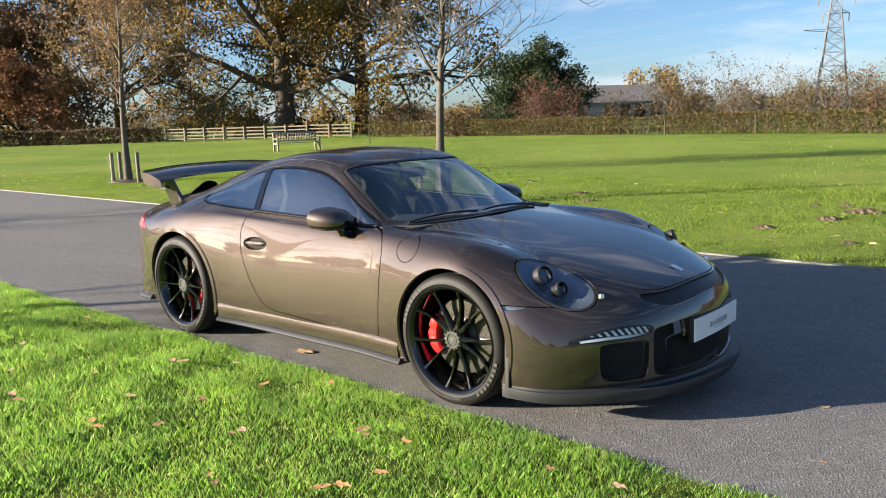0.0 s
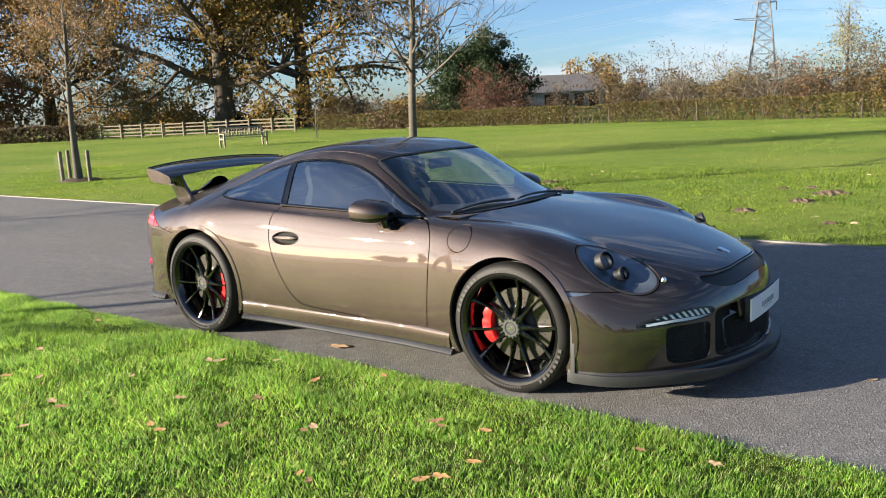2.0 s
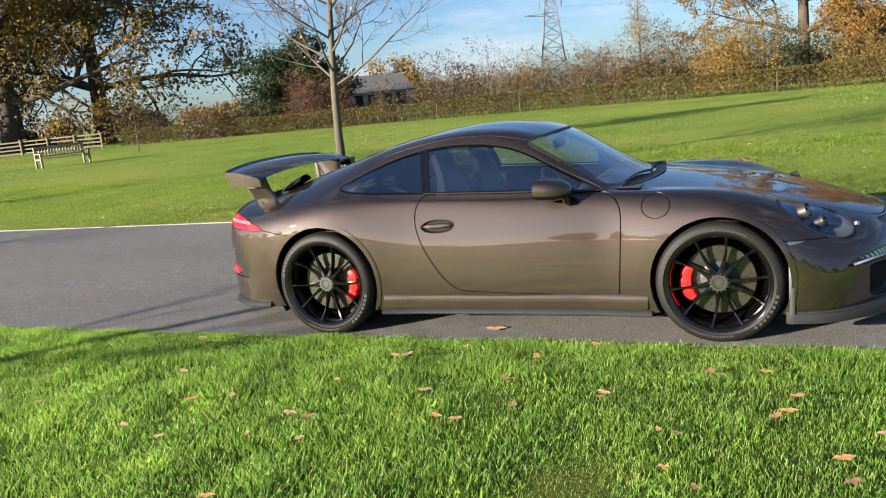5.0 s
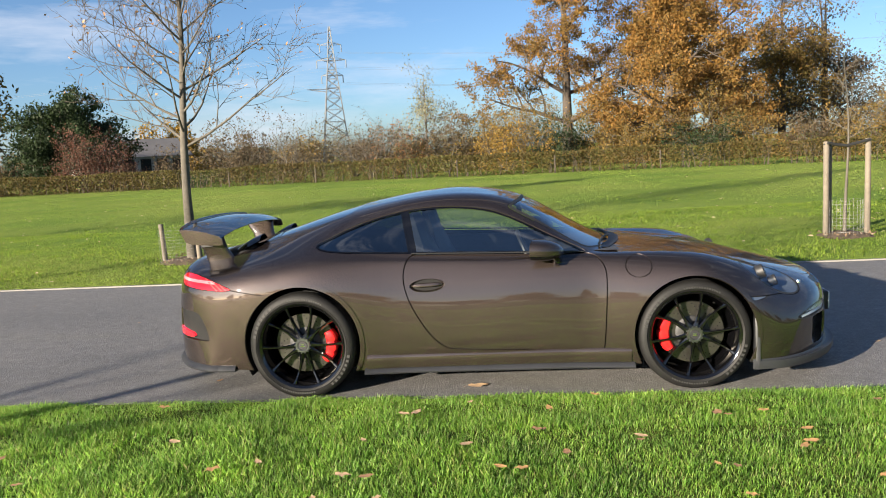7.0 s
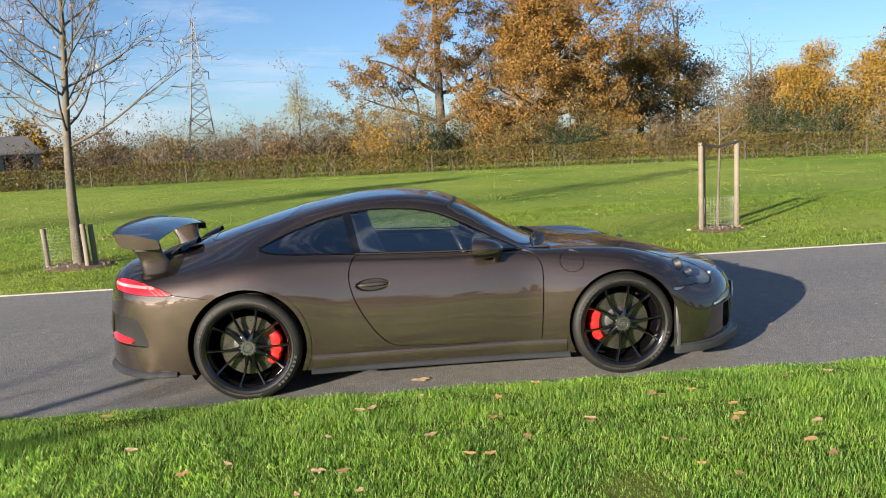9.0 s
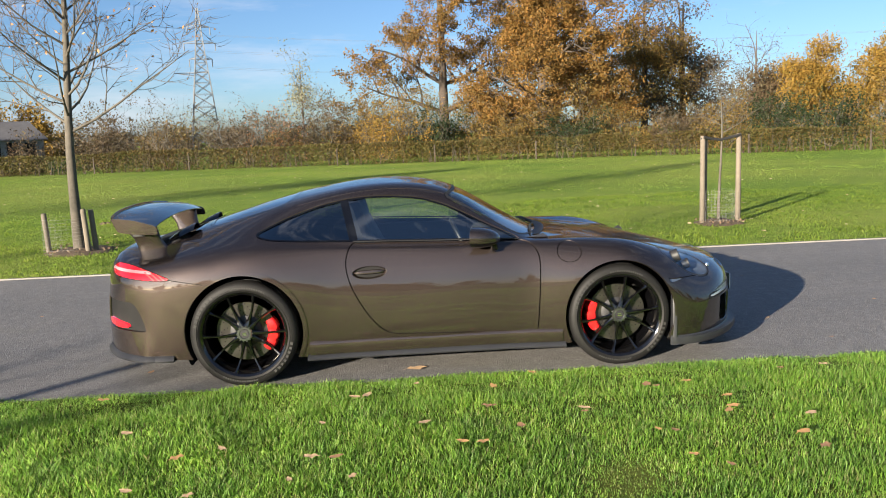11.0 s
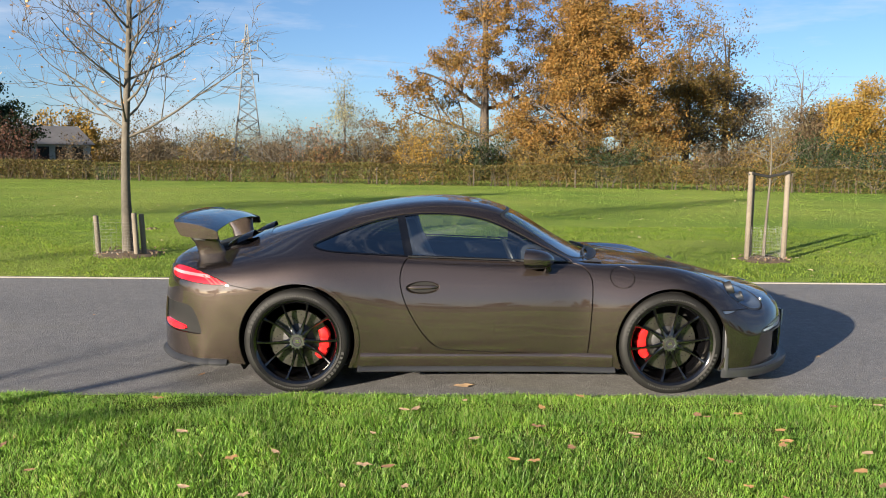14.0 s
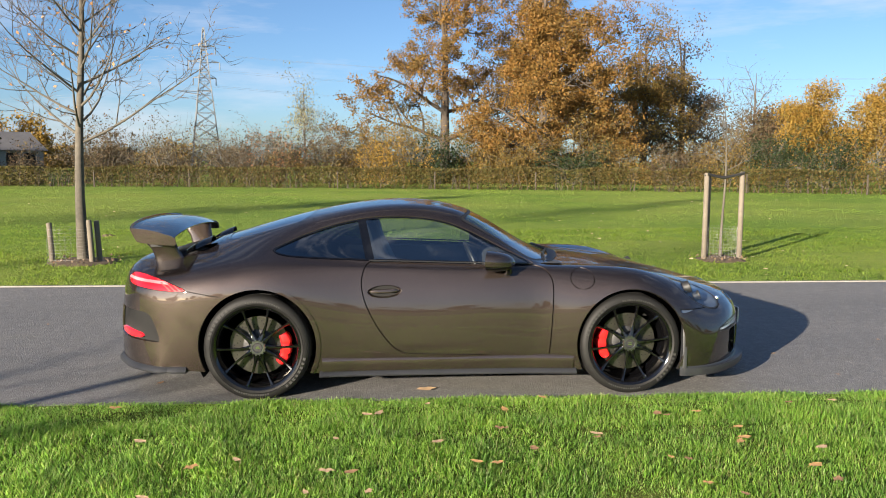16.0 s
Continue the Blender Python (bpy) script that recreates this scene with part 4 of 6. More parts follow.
    # arch liners
    for x, r, z, w in ((FRONT, .366, .344, .9), (REAR, .378, .349, .93)):
        for y in (-1, 1):
            lin = Build()
            arc = [radians(a) for a in range(-30, 211, 5)]
            rows = [[(x + (r + d) * math.cos(a), y * yy, z + (r + d) * math.sin(a)) for d, yy in ((.02, w - .045), (.025, .5), (.03, .5), (.03, w - .05))] for a in arc]
            lin.add([q for r_ in rows for q in r_], [(i * 4 + j, i * 4 + j + 1, (i + 1) * 4 + j + 1, (i + 1) * 4 + j) for i in range(len(arc) - 1) for j in range(3)])
            lin.put("arch_liner", VOID, car)
            back = Build().lathe([(0, .55), (.40, .55)], 40, centre=(x, 0, z))
            back.v = [(q[0], y * q[1], max(q[2], .16)) for q in back.v]
            back.put("arch_back", VOID, car)

    for x, w, r, fr in ((FRONT, .245, .340, True), (REAR, .305, .3455, False)):
        for sgn in (-1, 1):
            wheel(x, w, r, sgn, fr)

    # splitter, skirts, rear lip
    edge = pts[0]
    sel = edge[(np.abs(edge[:, 1]) <= .901)]
    d = np.gradient(sel, axis=0)
    outs = np.stack([d[:, 1], -d[:, 0]], 1)
    outs = outs / np.linalg.norm(outs, axis=1, keepdims=True)
    outs *= np.where((sel[:, :2] * outs).sum(1) > 0, 1, -1)[:, None]
    reach = np.interp(sel[:, 0], (1.55, 1.75, 2.1), (.006, .028, .052))[:, None]
    Build().sweep(sel, [(-.06, .178), (.012, .182), (.16, .170), (.55, .166), (1.0, .172), (1.06, .160), (1.0, .136), (.85, .120), (-1.0, .116), (-1.0, .16)], outs * reach).put("front_splitter", GREY_PLASTIC, car, "grey plastic front lip spoiler", sharp=30)
    rowb = pts[-1]
    ahead = np.array([(x, .868 + .02 * (x + 1.81), .2) for x in (-1.69, -1.73, -1.77)])
    sel = np.concatenate([ahead * (1, -1, 1), rowb, ahead[::-1]])
    d = np.gradient(sel, axis=0)
    outs = np.stack([d[:, 1], -d[:, 0]], 1)
    outs = outs / np.maximum(1e-6, np.linalg.norm(outs, axis=1, keepdims=True))
    outs *= np.where((sel[:, :2] * outs).sum(1) > 0, 1, -1)[:, None]
    Build().sweep(sel, [(-.03, .214), (.003, .215), (.012, .210), (.028, .187), (.025, .176), (-.05, .172)], outs).put("rear_valance", GREY_PLASTIC, car, "grey plastic rear valance", sharp=30)
    for y in (-1, 1):
        xs = np.linspace(.865, -.835, 40)
        path = [(x, y * float(np.interp(x, (-.84, -.3, .5, .87), (.868, .85, .842, .866))), 0) for x in xs]
        flare = [np.array([0, y]) * float(np.interp(x, (-.84, -.6, .6, .87), (1.35, 1.0, 1.0, 1.1))) for x in xs]
        Build().sweep(path, [(-.05, .19), (.002, .176), (.018, .168), (.030, .150), (.027, .141), (-.05, .137)], flare).put("side_skirt", GREY_PLASTIC, car, "grey side skirt along the sill", sharp=30)
        xs = np.linspace(.845, -.815, 40)
        path = [(x, y * float(np.interp(x, (-.82, -.6, 0, .5, .85), (.889, .870, .853, .848, .872))), 0) for x in xs]
        Build().sweep(path, [(-.03, .272), (.000, .266), (.006, .258), (.010, .245), (.010, .22), (.004, .176), (-.03, .174)], [np.array([0, y])] * 40).put("sill", PAINT, car, "body-coloured sill below the door", sharp=40)
        # air guide ahead of the front arch, mud flap behind the rear
        Build().sweep([(1.580, y * .891, 0), (1.592, y * .897, 0), (1.606, y * .896, 0)], [(-.04, .118), (.012, .118), (.016, .16), (.012, .30), (.006, .44), (-.004, .475), (-.03, .48)], [np.array([0, y])] * 3).put("arch_flap", GREY_PLASTIC, car, "grey plastic strip ahead of the wheel arch")
    # floor
    Build().box((-2.0, -.72, .14), (1.55, .72, .20), None, .02).box((.35, -.70, .2), (.95, .70, .70), None, .02).box((-2.0, -.55, .2), (-1.0, .55, .72), None, .02).put("underbody", VOID, car)

    # number plate, badge, washers, towing cover
    rows = []
    for y in np.linspace(-.26, .26, 13):
        x = 2.246 - .16 * y * y
        rows.append((x, y))
    pl = Build().add([(x + o, y, z) for x, y in rows for o, z in ((0, .345), (.006, .345), (.006, .457), (0, .457))], [(i * 4 + j, i * 4 + (j + 1) % 4, (i + 1) * 4 + (j + 1) % 4, (i + 1) * 4 + j) for i in range(12) for j in range(4)] + [(0, 1, 2, 3), (48, 49, 50, 51)])
    plate = pl.put("number_plate", WHITE_PLATE, car, "white show plate with faint grey print", sharp=30)
    Build().box((2.20, -.25, .335), (2.240, .25, .46), None, .006).put("plate_holder", BLACK_PLASTIC, car, "black number plate holder")
    bars = Build()
    for k in range(8):
        y = -.095 + .027 * k
        bars.box((2.2515 - .16 * y * y, y - .0085, .385), (2.2540 - .16 * y * y, y + .0085, .412))
    bars.box((2.2512, -.07, .373), (2.2535, .07, .376))
    bars.put("plate_print", PLATE_GREY, plate, "grey print as plain bars")
    at = pts.reshape(-1, 3)

    def on(x, y):
        sel = at[at[:, 2] > .5]
        i = np.argmin((sel[:, 0] - x) ** 2 + (sel[:, 1] - y) ** 2)
        return sel[i]
    c = on(2.03, 0)
    shape = chaikin([(.028, 0), (.026, .018), (.0, .024), (-.03, .02), (-.034, 0), (-.03, -.02), (0, -.024), (.026, -.018)], 2)
    bd = Build()
    m = len(shape)
    bd.add([(c[0] + q[0], q[1], c[2] + .002 - .40 * q[0]) for q in shape] + [(c[0] + q[0] * .85, q[1] * .85, c[2] + .006 - .40 * q[0] * .85) for q in shape], [tuple(range(m, 2 * m))] + [(i, (i + 1) % m, m + (i + 1) % m, m + i) for i in range(m)])
    bd.put("bonnet_badge", CHROME, bonnet, "small shield-shaped bright badge")
    # panel seam between rear bumper and wing deck
    for y in (-1, 1):
        c = on(1.93, y * .60)
        Build().lathe([(0, .016), (.010, .014), (.014, .004), (.014, -.006)], 16, "z").move(Matrix.Translation(c)).put("washer_jet", CHROME, car, "bright headlight washer cap")

    # mirrors
    for y in (-1, 1):
        rows = []
        for t in np.linspace(0, 1, 11):
            x = .268 + .180 * t
            s = math.sqrt(max(.03, 1 - (max(0, t - .12) / .90) ** 2.4))
            h, w = .066 * s, .112 * s
            cz, cy = .896 - .014 * t, .842 - .006 * t
            ring = []
            for k in range(20):
                a = 2 * math.pi * k / 20
                ca, sa = math.cos(a), math.sin(a)
                ring.append((x - .03 * ca * (1 - t), y * (cy + w * math.copysign(abs(ca) ** .8, ca)), cz + h * math.copysign(abs(sa) ** .75, sa)))
            rows.append(ring)
        quads = [(k, (i * 20 + k, i * 20 + (k + 1) % 20, (i + 1) * 20 + (k + 1) % 20, (i + 1) * 20 + k)) for i in range(10) for k in range(20)]
        low = [q for k, q in quads if 11 <= k <= 18]
        shell_top = Build().add([q for r in rows for q in r], [q for k, q in quads if not 11 <= k <= 18]).put("door_mirror", PAINT, car, "body-coloured door mirror on a black foot", sharp=60)
        Build().add([q for r in rows for q in r], low + [tuple(range(200, 220))]).put("mirror_underside", BLACK_GLOSS, shell_top, "black lower half of the mirror", sharp=60)
        Build().add(rows[0], [tuple(range(20))]).put("mirror_glass", CHROME, shell_top, "mirror glass")
        Build().tube([(.405, y * .86, .852), (.412, y * .845, .822), (.405, y * .80, .806), (.395, y * .755, .815), (.39, y * .72, .83)], [.020, .024, .024, .026, .03], 12).put("mirror_foot", BLACK_GLOSS, shell_top)

    # wing
    spar = Build()
    rows = []
    for y in np.linspace(-.664, .664, 45):
        k = abs(y) / .664
        lift = .034 * (1 - k ** 2.5)
        xl, xt = -1.800 - .015 * (1 - k), -2.075 - .045 * (1 - k ** 3)
        prof = []
        for t in np.linspace(0, 1, 15):
            x = xl + (xt - xl) * t
            z = 1.046 + lift + .048 * t + .014 * math.sin(math.pi * t) - .012 * (1 - t) ** 4
            th = .016 * math.sqrt(t) * (1 - t) * 2.2 + .004
            prof.append((x, z, th))
        rows.append([(x, y, z) for x, z, th in prof] + [(x, y, z - th) for x, z, th in prof[::-1]])
    m = len(rows[0])
    spar.add([q for r in rows for q in r], [(i * m + j, i * m + (j + 1) % m, (i + 1) * m + (j + 1) % m, (i + 1) * m + j) for i in range(len(rows) - 1) for j in range(m)] + [tuple(range(m)), tuple((len(rows) - 1) * m + j for j in range(m))])
    wing = spar.put("rear_wing", PAINT, car, "fixed rear wing blade", sharp=50)
    Build().add([(-2.121 + .046 * (abs(y) / .664) ** 3 + o, y, 1.094 + .034 * (1 - (abs(y) / .664) ** 2.5) + h) for y in np.linspace(-.655, .655, 33) for o, h in ((.004, .001), (-.004, .001), (-.006, .012), (-.002, .012))], [(i * 4 + j, i * 4 + (j + 1) % 4, i * 4 + 4 + (j + 1) % 4, i * 4 + 4 + j) for i in range(32) for j in range(4)]).put("wing_lip", BLACK_GLOSS, wing, "thin black lip along the trailing edge", sharp=30)
    for y in (-1, 1):
        plate2 = chaikin([(-1.795, 1.042), (-1.785, 1.000), (-1.785, .985), (-1.83, .984), (-1.95, .992), (-2.030, 1.005), (-2.045, 1.022), (-2.072, 1.080), (-2.082, 1.098), (-2.05, 1.100), (-1.94, 1.086), (-1.85, 1.058)], 1)
        n = len(plate2)
        Build().add([(q[0], y * (.664 + .001), q[1]) for q in plate2] + [(q[0], y * (.664 + .012), q[1]) for q in plate2], [tuple(range(n)), tuple(range(n, 2 * n))] + [(i, (i + 1) % n, n + (i + 1) % n, n + i) for i in range(n)]).put("end_plate", PAINT, wing, "body-coloured wing end plate")
        # the support sweeps from the deck up and out to the blade's underside
        post = []
        for t in np.linspace(0, 1, 9):
            z = .835 + .215 * t
            x0 = float(np.interp(t, (0, .25, .5, .75, 1), (-1.70, -1.775, -1.81, -1.82, -1.825)))
            x1 = float(np.interp(t, (0, .25, .5, .75, 1), (-1.965, -1.97, -1.985, -2.025, -2.06)))
            yc = .50 + .055 * t ** 1.5
            ring = []
            for k in range(16):
                c, d = math.cos(2 * math.pi * k / 16), math.sin(2 * math.pi * k / 16)
                ring.append(((x0 + x1) / 2 + (x0 - x1) / 2 * math.copysign(abs(c) ** .6, c), y * (yc + .026 * math.copysign(abs(d) ** .8, d)), z))
            post.append(ring)
        Build().add([q for r in post for q in r], [(i * 16 + k, i * 16 + (k + 1) % 16, (i + 1) * 16 + (k + 1) % 16, (i + 1) * 16 + k) for i in range(8) for k in range(16)] + [tuple(range(16)), tuple(range(128, 144))]).put("wing_support", PAINT, wing, "body-coloured wing support", sharp=60)
        Build().box((-1.98, y * .566 - .001, .965), (-1.90, y * .566 + .001, .985), None).put("support_print", BLACK_PLASTIC, wing, "small model mark as a plain bar")
    # raised deck that carries the wing, with its intake scoops
    b = Build()
    rows = []
    for x, z, w in ((-1.50, .95, .44), (-1.62, .95, .46), (-1.74, .935, .48), (-1.86, .915, .49), (-1.98, .88, .49), (-2.06, .845, .48)):
        rows.append([(x, -w, z - .12), (x, -w * .985, z - .03), (x, -w * .93, z - .004), (x, -w * .5, z + .008), (x, 0, z + .012), (x, w * .5, z + .008), (x, w * .93, z - .004), (x, w * .985, z - .03), (x, w, z - .12)])
    b.add([q for r in rows for q in r], [(i * 9 + j, i * 9 + j + 1, (i + 1) * 9 + j + 1, (i + 1) * 9 + j) for i in range(5) for j in range(8)] + [tuple(range(9)), tuple(range(45, 54))])
    b.put("wing_deck", BLACK_PLASTIC, wing, "raised engine deck under the wing", sharp=45)
    for y in (-1, 1):
        s = Build()
        rows = []
        for t in np.linspace(0, 1, 9):
            x = -1.60 - .26 * t
            h = .045 * math.sin(math.pi * min(1, .35 + t * .62))
            rows.append([(x, y * (.30 + .17 * a), .985 - .12 * t + h * math.sin(math.pi * a) ** .6) for a in np.linspace(0, 1, 9)])
        s.add([q for r in rows for q in r], [(i * 9 + j, i * 9 + j + 1, (i + 1) * 9 + j + 1, (i + 1) * 9 + j) for i in range(8) for j in range(8)])
        s.put("ram_air_scoop", BLACK_GLOSS, wing, "black air scoop on the engine lid", sharp=60)

    # wipers and cowl
    Build().add([(.86 - .10 * y * y / .25 + o, y, .868 - .02 * abs(y) + z) for y in np.linspace(-.58, .58, 21) for o, z in ((-.045, .006), (.012, .004))], [(i * 2, i * 2 + 1, i * 2 + 3, i * 2 + 2) for i in range(20)]).put("cowl_panel", BLACK_PLASTIC, car, "black cowl below the windscreen")
    for a, b2 in (((.80, -.10), (.70, -.60)), ((.79, .52), (.80, -.04))):
        run = []
        for t in np.linspace(0, 1, 8):
            x, y = a[0] + (b2[0] - a[0]) * t - .02 * math.sin(math.pi * t), a[1] + (b2[1] - a[1]) * t
            run.append((x, y, on(x, y)[2] + .016))
        w = Build().tube(run, [.008, .007, .006, .006, .005, .005, .004, .004], 6).put("wiper", BLACK_PLASTIC, car, "black windscreen wiper")
        Build().tube([(p[0] - .008, p[1], p[2] - .006) for p in run], .0045, 4).put("wiper_blade", RUBBER, w)

    # cabin
    for y in (-.36, .36):
        seat = Build()
        back = []
        for t, w, d in ((0, .23, .09), (.2, .26, .12), (.45, .25, .13), (.65, .21, .10), (.78, .15, .08), (.95, .14, .08), (1.0, .12, .06)):
            x, z = -.32 - .20 * t, .42 + .70 * t
            back.append([(x + d * (1 - .7 * abs(k)) - .03, y + w * k, z) for k in (-1, -.8, -.4, 0, .4, .8, 1)] + [(x - d * .6, y + w * k, z) for k in (1, .4, -.4, -1)])
        m = 11
        seat.add([q for r in back for q in r], [(i * m + j, i * m + (j + 1) % m, (i + 1) * m + (j + 1) % m, (i + 1) * m + j) for i in range(6) for j in range(m)] + [tuple(range(66, 77))])
        seat.box((-.38, y - .24, .30), (.16, y + .24, .46), None, .05)
        seat.put("seat", SEAT, car, "dark sports seat")
    dash = Build()
    rows = [[(.36, y, .62), (.37, y, .80), (.42, y, .845 + .03 * math.exp(-((y + .36) / .16) ** 2)), (.60, y, .858), (.80, y, .855), (.80, y, .6)] for y in np.linspace(-.68, .68, 25)]
    dash.add([q for r in rows for q in r], [(i * 6 + j, i * 6 + j + 1, (i + 1) * 6 + j + 1, (i + 1) * 6 + j) for i in range(24) for j in range(5)])
    dash.put("dashboard", CABIN, car, "dark dashboard")
    st = Build()
    ring = [(.0, .175 * math.cos(a), .175 * math.sin(a)) for a in np.linspace(0, 2 * math.pi, 41)]
    st.tube(ring, .014, 8, False).box((-.01, -.16, -.02), (.012, .16, .02), None, .006).box((-.01, -.02, -.16), (.012, .02, 0), None, .006)
    st.move(Matrix.Translation((.235, -.36, .80)) @ Matrix.Rotation(radians(-24), 4, "Y")).put("steering_wheel", BLACK_PLASTIC, car, "black three-spoke steering wheel")
    Build().box((-.005, -.115, -.032), (.03, .115, .032), Matrix.Translation((.17, 0, 1.095)) @ Matrix.Rotation(radians(-12), 4, "Y"), .014).put("interior_mirror", BLACK_PLASTIC, car, "black interior mirror")
    for y in (-1, 1):
        Build().box((-.75, y * .70 - .03, .3), (.55, y * .70 + .03, .845), None, .02).put("door_card", CABIN, car)
    Build().box((-1.02, -.66, .45), (-.78, .66, .86), Matrix.Identity(4), .05).put("rear_shelf", CABIN, car)
    return pts


car_points = build_car()

# ---------------------------------------------------------------- ground, lane
ROAD_NEAR, ROAD_FAR = -0.98, 3.86


def sheet(name, x0, x1, y0, y1, nx, ny, z, material, label, wobble=0.0):
    xs, ys = np.linspace(x0, x1, nx + 1), np.linspace(y0, y1, ny + 1)
    v = [(x, y, z + wobble * (noise.noise(Vector((x * .35, y * .35, 3.0))) + .4 * noise.noise(Vector((x * 1.3, y * 1.3, 7.0))))) for y in ys for x in xs]
    f = [(j * (nx + 1) + i, j * (nx + 1) + i + 1, (j + 1) * (nx + 1) + i + 1, (j + 1) * (nx + 1) + i) for j in range(ny) for i in range(nx)]
    return tagged(mesh(name, v, f, material), label, name.split("_")[0], "", "structure")


mesh_ground = sheet("ground", -900, 900, -900, 900, 30, 30, -0.06, TURF, "wide grassy parkland reaching the horizon")
sheet("road", -300, 300, ROAD_NEAR, ROAD_FAR, 60, 6, 0.0, ASPHALT, "smooth dark grey asphalt lane through grass")
sheet("lawn_verge", -60, 60, -40, ROAD_NEAR, 240, 80, 0.0, SHADED_TURF, "short green grass verge beside the lane", 0.012)
sheet("lawn_field", -140, 90, ROAD_FAR + .06, 130, 230, 130, 0.0, TURF, "wide mown lawn beyond the lane", 0.02)
Build().box((-120, ROAD_FAR + .012, -.05), (120, ROAD_FAR + .055, .014), None, .006).put("kerb", CONCRETE, None)
tagged(bpy.data.objects["kerb"], "pale flush concrete edging along the lane", "kerb", "", "structure")

rng = np.random.default_rng(5)


def lattice(x, y, scale, seed):
    """Smooth noise at many places, read from a lattice fine enough for its scale."""
    step = .2 / scale
    i, j = np.round(x / step).astype(int), np.round(y / step).astype(int)
    keys, back = np.unique(np.stack([i, j], 1), axis=0, return_inverse=True)
    values = np.array([noise.noise(Vector((a * step * scale, b * step * scale, seed))) for a, b in keys.tolist()])
    return values[back.ravel()]


def blades(name, count, x0, x1, y0, y1, tall, wide, label, material=None, fine=False, soft=0.0):
    """Grass as single bent blades, each two segments long."""
    x, y = rng.uniform(x0, x1, count), rng.uniform(y0, y1, count)
    if soft:
        x, y = x + rng.normal(0, soft, count), np.minimum(y + rng.normal(0, soft, count) * (y < y1 - 3 * soft), y1)
    clump, clump2 = lattice(x, y, 3.1, .5), lattice(x, y, .8, 9.5)
    h = tall * (0.9 + .55 * clump + .35 * clump2) * rng.uniform(.5, 1.3, count)
    h = np.maximum(h, tall * .25)
    if y1 < 0:
        h = h * np.clip(.5 + (ROAD_NEAR - y), .5, 1)
    sway = lattice(x, y, 5.3, 21.0)
    a = sway * 5.0 + rng.normal(0, 2.2, count)
    t0, t1 = rng.uniform(.02, .45, count), rng.uniform(.35, 1.4, count)
    dx, dy = np.cos(a), np.sin(a)
    w = wide * rng.uniform(.6, 1.3, count)
    px, py = -dy * w / 2, dx * w / 2
    z0 = np.full(count, -0.012)
    b0 = np.stack([x - px, y - py, z0], 1)
    b1 = np.stack([x + px, y + py, z0], 1)
    out, up = np.zeros(count), z0.copy()
    sides = []
    for k, (step, thin) in enumerate(((.42, .95), (.34, .7), (.24, 0))):
        th = t0 + (t1 - t0) * k / 2
        out, up = out + h * step * np.sin(th), up + h * step * np.cos(th)
        sides.append((np.stack([x + dx * out - px * thin, y + dy * out - py * thin, up], 1), np.stack([x + dx * out + px * thin, y + dy * out + py * thin, up], 1)))
    ring = [b0, b1, sides[0][1], sides[1][1], sides[2][0], sides[1][0], sides[0][0]]
    if not fine:
        ring = [b0, b1, sides[0][1], sides[2][0], sides[0][0]]
    ob = soup(name, np.stack(ring, 1).reshape(-1, 3), count, len(ring), material or BLADES)
    return tagged(ob, label, "grass", "", "stuff")


blades("grass_near", 300000, -4.2, 4.5, -3.5, ROAD_NEAR + .02, .062, .0020, "lush green grass blades on the near verge", None, True, .2)
blades("grass_edge", 36000, -6.5, 5.5, ROAD_NEAR - .14, ROAD_NEAR + .04, .07, .0023, "longer grass fringe along the lane", None, True)
blades("grass_near_side", 45000, -9, -4.2, -4.9, ROAD_NEAR + .02, .065, .005, "green grass of the verge further along", None, False, .2)
blades("grass_verge", 90000, -12, 11, -12, -3.4, .075, .006, "rough green grass of the wide verge", None, False, .3)
blades("grass_verge_end", 36000, 4.3, 12, -3.6, ROAD_NEAR + .02, .075, .006, "rough green grass along the lane", None, False, .2)
blades("grass_far", 160000, -22, 14, ROAD_FAR + .05, 12, .050, .007, "mown lawn grass beyond the lane", LAWN)
blades("grass_field", 80000, -45, 24, 11.5, 36, .036, .024, "mown lawn grass further off", LAWN)


def leaf_bits(name, spots, size, material, label, parent=None, lift=.03, curl=.4):
    """Curled leaves: four-sided cups, one island each."""
    v = []
    for x, y, z in spots:
        s = size * rng.uniform(.6, 1.3)
        a = rng.uniform(0, 6.28)
        m = Matrix.Translation((x, y, z + lift)) @ Matrix.Rotation(a, 4, "Z") @ Matrix.Rotation(rng.uniform(-.5, .5), 4, "X")
        c = s * curl * rng.uniform(.3, 1)
        for q in ((-s, 0, c * .6), (-s * .4, -s * .55, c), (s * .5, -s * .45, c * .8), (s, 0, 0)), ((-s, 0, c * .6), (s, 0, 0), (s * .5, s * .5, c), (-s * .4, s * .5, c * .7)):
            v += [(m @ Vector(p))[:] for p in q]
    return soup(name, np.array(v), len(v) // 4, 4, material, parent)


def lone_leaf(x, y, size, turn, material, label, z=0.0, group="fallen leaves"):
    b = Build()
    n = 14
    rim = []
    for k in range(n):
        a = 2 * math.pi * k / n
        r = size * (1 + .22 * math.cos(5 * a) - .25 * abs(math.sin(a)))
        rim.append((r * math.cos(a), r * .75 * math.sin(a), size * (.10 + .12 * math.sin(2 * a + turn) ** 2)))
    b.add([(0, 0, size * .1)] + rim, [(0, 1 + k, 1 + (k + 1) % n) for k in range(n)])
    b.add([(-size * .9, 0, size * .2), (-size * 1.5, size * .1, size * .05), (-size * 1.5, size * .14, size * .05), (-size * .9, size * .05, size * .2)], [(0, 1, 2, 3)])
    b.move(Matrix.Translation((x, y, z)) @ Matrix.Rotation(turn, 4, "Z"))
    ob = b.put("leaf", material)
    return tagged(ob, label, "leaf", group)


